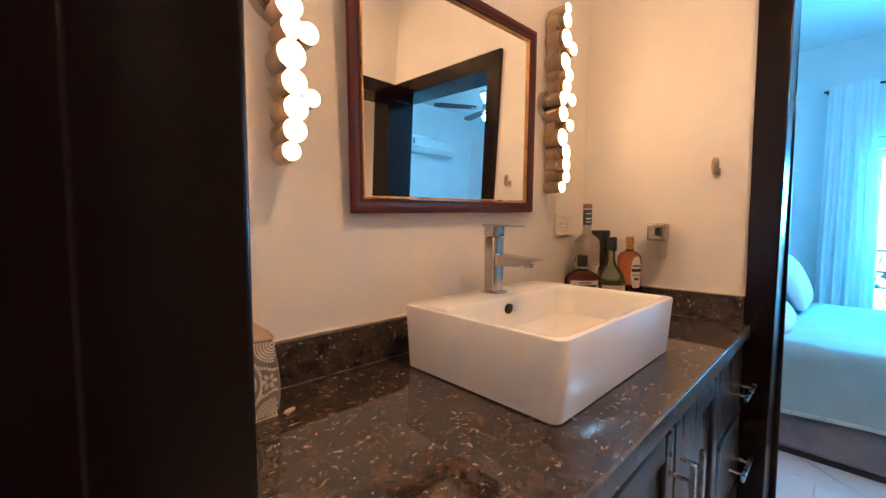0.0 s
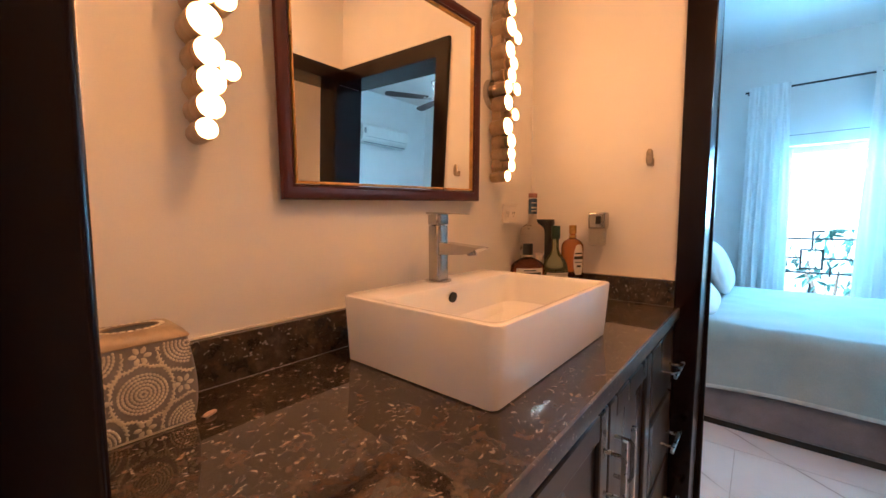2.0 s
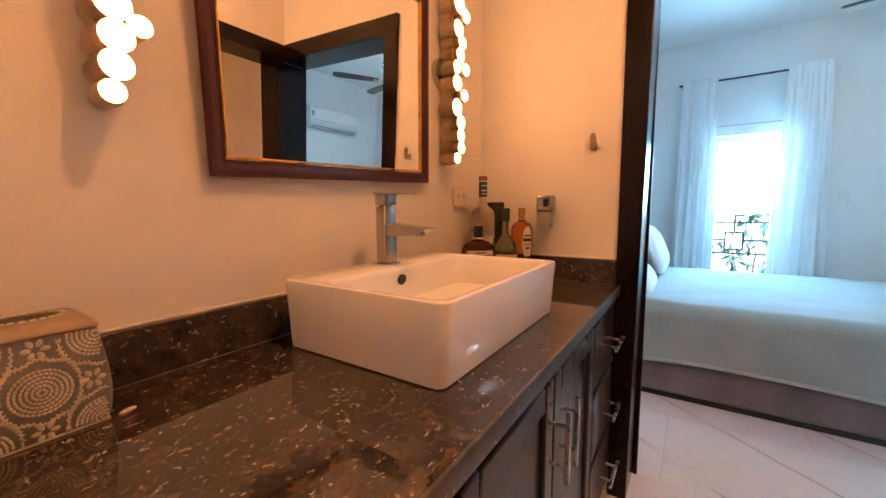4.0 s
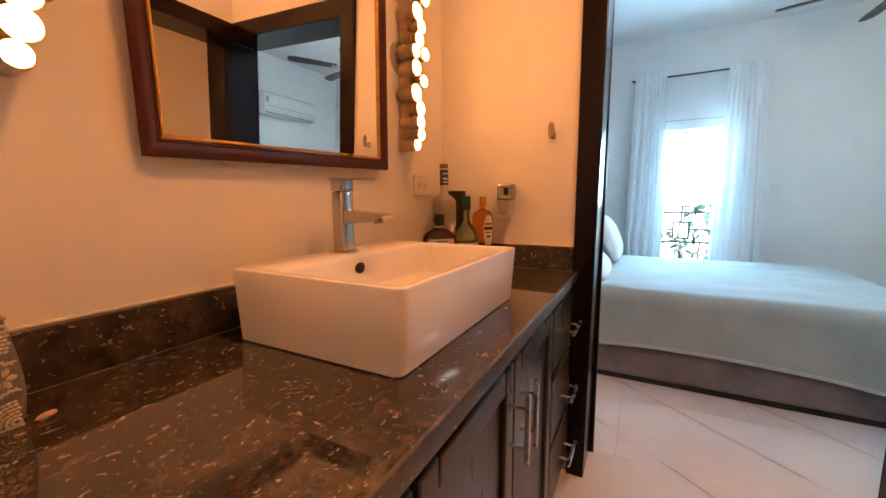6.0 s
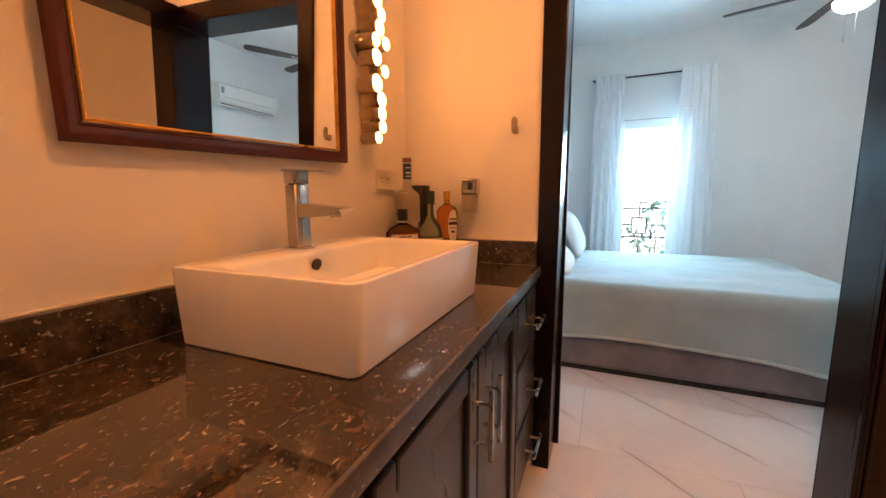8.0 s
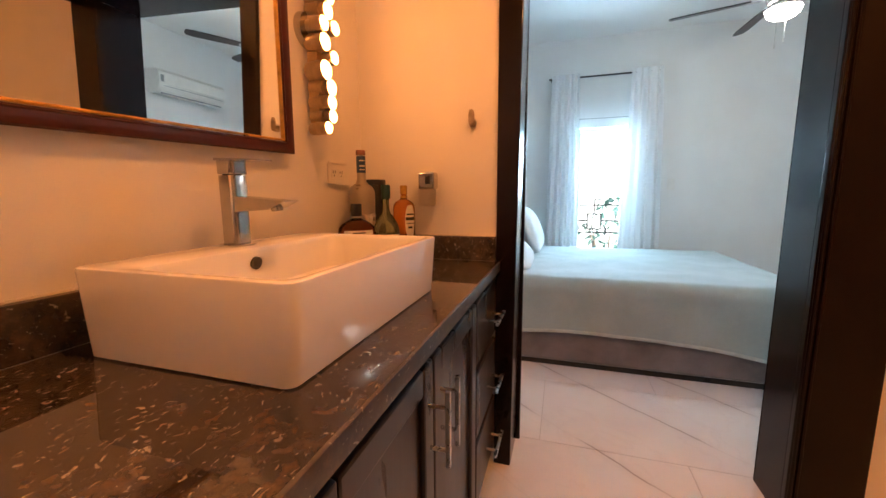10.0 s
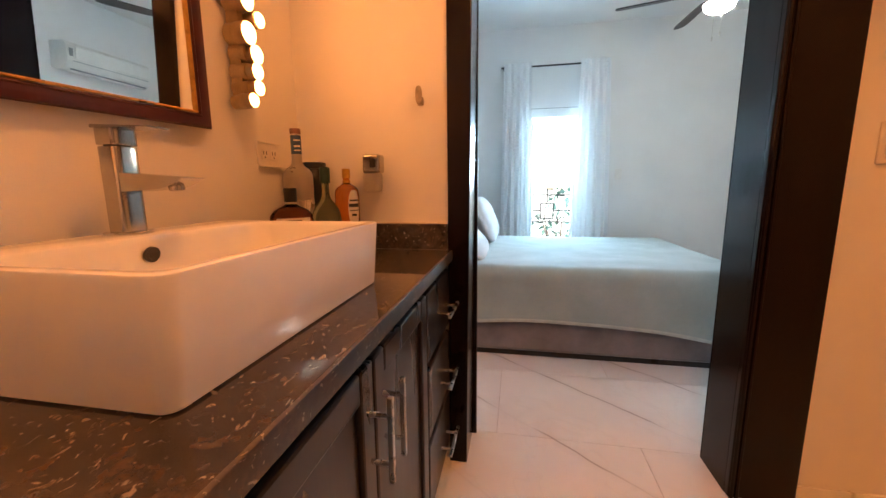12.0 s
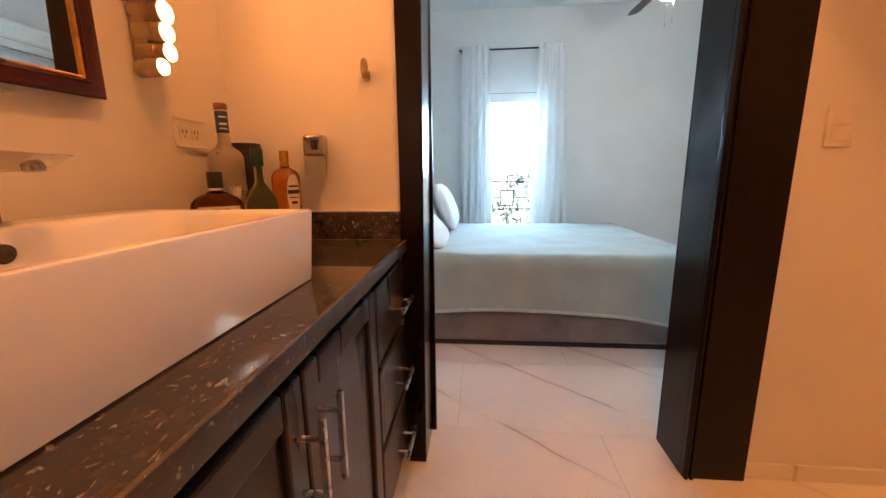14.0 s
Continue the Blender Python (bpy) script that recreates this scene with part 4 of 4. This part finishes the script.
pillow((2.13, -0.555, 0.80), (0.34, 0.21, 0.085), 68, 0, "plump white pillow propped against the headboard")
pillow((1.42, -0.475, 0.715), (0.33, 0.19, 0.08), 42, 0, "white pillow slumped at the head of the bed")

# ---- curtains ----
ROD_X, ROD_Z = XB - 0.085, 2.315
rodt = thing("curtain_rod", (ROD_X, -1.22, ROD_Z), "thin dark metal curtain rod over the window", "curtain rod")
part("bar", rod(bmesh.new(), (ROD_X, -0.655, ROD_Z), (ROD_X, -1.70, ROD_Z), 0.008, seg=14), IRON, rodt)
for y in (-0.655, -1.70):
    part("finial", rod(bmesh.new(), (ROD_X, y - 0.012, ROD_Z), (ROD_X, y + 0.012, ROD_Z), 0.0095, 0.0085, 14), IRON, rodt)
for y in (-0.665, -1.69):
    part("bracket", rod(bmesh.new(), (ROD_X, y, ROD_Z), (XB + 0.0, y, ROD_Z), 0.006, seg=10), IRON, rodt)


def curtain(top0, top1, low0, low1, waves, seed, label):
    c = thing("curtain", (ROD_X, (top0 + top1) / 2, 0), label, "curtain", "curtains at the window")

    def place(u, v):
        z = 0.02 + (ROD_Z + 0.035 - 0.02) * v
        k = v ** 1.4
        y = (low0 + (low1 - low0) * u) * (1 - k) + (top0 + (top1 - top0) * u) * k
        deep = 0.030 * (1 - v) ** 0.5 + 0.007
        w = math.sin(2 * math.pi * waves * u + 0.6 * math.sin(3 * v + seed) + seed) + 0.4 * noise.noise((u * 9, v * 2, seed))
        return (ROD_X - 0.018 + deep * w, y + 0.006 * noise.noise((u * 12, v * 3, seed + 5)), z)
    part("cloth", grid(90, 40, place), SHEER, c)


curtain(-0.675, -0.950, -0.65, -0.995, 4.5, 1.3, "white sheer curtain gathered beside the window")
curtain(-1.440, -1.720, -1.385, -1.79, 4.0, 4.1, "white sheer curtain drawn aside by the window")

# ---- ceiling fan, air conditioner ----
CX, CY, CZ = 1.71, -2.14, 2.374
fan = thing("ceiling_fan", (CX, CY, CZ), "five-blade ceiling fan with dark blades and lit bowl", "ceiling fan")
part("canopy", lathe([(0.03, H - 0.06), (0.06, H - 0.02), (0.065, H)], (CX, CY, 0), 28), STEEL, fan)
part("downrod", rod(bmesh.new(), (CX, CY, CZ + 0.06), (CX, CY, H - 0.05), 0.012), STEEL, fan)
part("motor", lathe([(0.05, -0.055), (0.085, -0.045), (0.10, -0.01), (0.10, 0.035), (0.07, 0.06), (0.03, 0.075)], (CX, CY, CZ), 36), STEEL, fan)
for k in range(5):
    a = radians(2 + 72 * k)
    m = Matrix.Translation((CX, CY, CZ + 0.0)) @ Matrix.Rotation(a, 4, "Z") @ Matrix.Rotation(radians(-13), 4, "X")
    ring = [(0.17, -0.034), (0.35, -0.045), (0.58, -0.049), (0.635, -0.036), (0.645, 0.0), (0.635, 0.036), (0.58, 0.049), (0.35, 0.045), (0.17, 0.034)]
    bm = loft([[m @ Vector((x, y, z)) for x, y in ring] for z in (-0.004, 0.004)])
    bl = part("blade", bm, BLADE, fan, "dark wood blade")
    br = box((0.08, 0.22, -0.018, 0.018, -0.010, -0.0045), bevel=0.001)
    bmesh.ops.transform(br, matrix=m, verts=br.verts)
    part("blade_iron", br, STEEL, bl)
part("light_fitter", lathe([(0.06, -0.085), (0.075, -0.075), (0.075, -0.056)], (CX, CY, CZ), 32), STEEL, fan)
part("bowl", lathe([(0.02, -0.145), (0.06, -0.135), (0.085, -0.115), (0.095, -0.0855)], (CX, CY, CZ), 36), BOWLGLOW, fan, "lit white glass bowl")
for dx, dy, ln in ((-0.075, 0.06, 0.25), (0.075, -0.05, 0.17)):
    ch = part("pull_chain", rod(bmesh.new(), (CX + dx, CY + dy, CZ - 0.07), (CX + dx, CY + dy, CZ - 0.07 - ln), 0.0016, seg=6), STEEL, fan)
    part("pull_knob", rod(bmesh.new(), (CX + dx, CY + dy, CZ - 0.0702 - ln), (CX + dx, CY + dy, CZ - 0.095 - ln), 0.006, 0.004, 10), STEEL, ch)

AX0, AX1, AZ0, AZ1 = 1.62, 2.44, 1.985, 2.235
ac = thing("air_conditioner", (2.03, YF + 0.1, AZ0), "white split air conditioner mounted high on the wall", "air conditioner")
prof = [(0.001, AZ0 + 0.02), (0.001, AZ1), (0.165, AZ1), (0.195, AZ1 - 0.03), (0.205, AZ0 + 0.10), (0.185, AZ0 + 0.045), (0.13, AZ0 + 0.005), (0.06, AZ0)]
part("body", loft([[(x, YF + y, z) for y, z in prof] for x in (AX0, AX0 + 0.004, AX1 - 0.004, AX1)]), PLASTIC, ac)
part("front_panel", box((AX0 + 0.07, AX1 - 0.012, YF + 0.204, YF + 0.212, AZ0 + 0.10, AZ1 - 0.04), bevel=0.003), PLASTIC, ac)
part("louvre", box((AX0 + 0.05, AX1 - 0.03, YF + 0.150, YF + 0.166, AZ0 + 0.004, AZ0 + 0.016)), surface("grey_louvre", (0.30, 0.31, 0.32), 0.5), ac)
part("intake_slot", box((AX0 + 0.05, AX1 - 0.03, YF + 0.199, YF + 0.2055, AZ0 + 0.078, AZ0 + 0.084)), surface("grey_slot", (0.42, 0.43, 0.44), 0.5), ac)
part("display", box((AX0 + 0.02, AX0 + 0.05, YF + 0.200, YF + 0.207, AZ0 + 0.12, AZ0 + 0.19)), surface("grey_display", (0.25, 0.26, 0.27), 0.3), ac)

# ---- balcony railing and what lies outside ----
rail = thing("balcony_railing", (3.42, -1.24, 0), "black iron balcony railing of interlocking squares", "railing")
RX = 3.42


def flat_bar(y0, z0, y1, z1, w=0.008):
    lo_y, hi_y, lo_z, hi_z = min(y0, y1) - w, max(y0, y1) + w, min(z0, z1) - w, max(z0, z1) + w
    part("bar", box((RX - w, RX + w, lo_y, hi_y, lo_z, hi_z)), IRON, rail)


for k in range(-1, 3):
    yo = -1.19 - 0.42 * (k - 0)
    for zo in (0.0, -0.42):
        for a, b_, c, d in ((-0.075, 0.70, 0.075, 0.70), (-0.075, 0.88, 0.075, 0.88), (-0.075, 0.70, -0.075, 0.88), (0.075, 0.70, 0.075, 0.88)):
            flat_bar(yo + a, b_ + zo, yo + c, d + zo)
        flat_bar(yo - 0.21, 0.80 + zo, yo - 0.086, 0.80 + zo)
        flat_bar(yo + 0.086, 0.80 + zo, yo + 0.21, 0.80 + zo)
        flat_bar(yo, 0.896 + zo, yo, 0.97 + zo)
        flat_bar(yo - 0.13, 0.64 + zo, yo - 0.13, 0.72 + zo)
    flat_bar(yo - 0.22, 0.985, yo + 0.20, 0.985)
    flat_bar(yo - 0.21, 0.66, yo + 0.21, 0.66)
    flat_bar(yo, 1.0, yo, 1.055)
    flat_bar(yo - 0.07, 1.055, yo - 0.008, 1.055)
flat_bar(-2.3, 0.03, -0.5, 0.03, 0.012)
part("slab_edge", box((3.201, 3.5, -2.4, -0.4, -0.12, 0.018)), ROOFTILE, rail)

structure("ground", box((3.6, 400, -300, 300, -3.2, -3.0)), EARTH, "open garden ground below the balcony", "ground")


def tree(at, height, spread_r, count, seed):
    rng = random.Random(seed)
    t = thing("tree", at, "leafy green garden tree outside the window", "tree", "trees outside")
    tr = bmesh.new()
    rod(tr, at, (at[0], at[1], at[2] + height * 0.6), 0.10, 0.06, 10)
    for k in range(7):
        a = rng.uniform(0, 6.28)
        z = at[2] + height * rng.uniform(0.4, 0.6)
        rod(tr, (at[0], at[1], z), (at[0] + spread_r * 0.7 * math.cos(a), at[1] + spread_r * 0.7 * math.sin(a), z + height * rng.uniform(0.15, 0.4)), 0.045, 0.012, 7)
    part("trunk", tr, BARK, t)
    bm = bmesh.new()
    clumps = [(rng.gauss(0, spread_r * 0.5), rng.gauss(0, spread_r * 0.5), height * rng.uniform(0.55, 1.0)) for _ in range(26)]
    for _ in range(count):
        cx, cy, cz = rng.choice(clumps)
        c = Vector((at[0] + cx + rng.gauss(0, 0.22), at[1] + cy + rng.gauss(0, 0.22), at[2] + cz + rng.gauss(0, 0.18)))
        m = Matrix.Translation(c) @ Euler((rng.uniform(0, 6.28), rng.uniform(0, 6.28), rng.uniform(0, 6.28))).to_matrix().to_4x4()
        ln, wd = rng.uniform(0.07, 0.15), rng.uniform(0.025, 0.05)
        bm.faces.new([bm.verts.new(m @ Vector(p)) for p in ((-ln, 0, 0), (-ln * 0.2, wd, 0.01), (ln, 0, 0), (-ln * 0.2, -wd, 0.01))])
    part("crown", bm, LEAF, t, soft=False)


tree((7.5, -1.75, -3.0), 3.85, 0.50, 170, 3)
tree((11.0, -3.4, -3.0), 3.7, 0.8, 200, 4)

# ---- floor and its tiles ----
floor = structure("floor", box((XW - 0.1, XB + 0.15, YS - 0.1, 0.1, -0.10, -0.0015)), GROUT, "polished white marble tile floor with grey veins", "floor")
baseboard = structure("baseboard", box((-0.011, -0.0006, -1.783, YS, 0.0, 0.060), (XW, -1.586, -0.011, -0.0006, 0, 0.06), bevel=0.002), MARBLE, "low marble tile baseboard", "baseboard")
structure("baseboard_bedroom", box((XB - 0.011, XB - 0.0006, YF, WY1 - 0.002, 0.0, 0.06), (0.21, XB - 0.012, YF + 0.0006, YF + 0.011, 0, 0.06), bevel=0.002), MARBLE, "low marble tile baseboard", "baseboard")
TILE = {}


def tile(x0, x1, y0, y1):
    w, d = x1 - x0 - 0.0025, y1 - y0 - 0.0025
    key = (round(w, 4), round(d, 4))
    if key not in TILE:
        bm = box((-w / 2, w / 2, -d / 2, d / 2, -0.011, 0.0), bevel=0.0008, seg=1)
        TILE[key] = mesh_of("tile", bm, MARBLE)
    ob = new("tile", TILE[key])
    ob.location = ((x0 + x1) / 2, (y0 + y1) / 2, 0)
    ob.parent = floor


for i, x1 in enumerate((0.19, -0.41, -1.01, -1.61, -2.21, -2.81)):
    for y1 in ((1.042, -0.158, -1.358, -2.558) if i % 2 == 0 else (0.442, -0.758, -1.958, -3.158)):
        tile(max(XW, x1 - 0.6), x1, max(YS, y1 - 1.2), min(0.0, y1))
for i in range(5):
    x0 = 0.19 + 0.6 * i
    for y1 in ((0.44, -0.76, -1.96, -3.16) if i % 2 == 0 else (-0.16, -1.36, -2.56)):
        if min(YH, y1) - max(YF, y1 - 1.2) > 0.02:
            tile(x0, min(XB, x0 + 0.6), max(YF, y1 - 1.2), min(YH, y1))
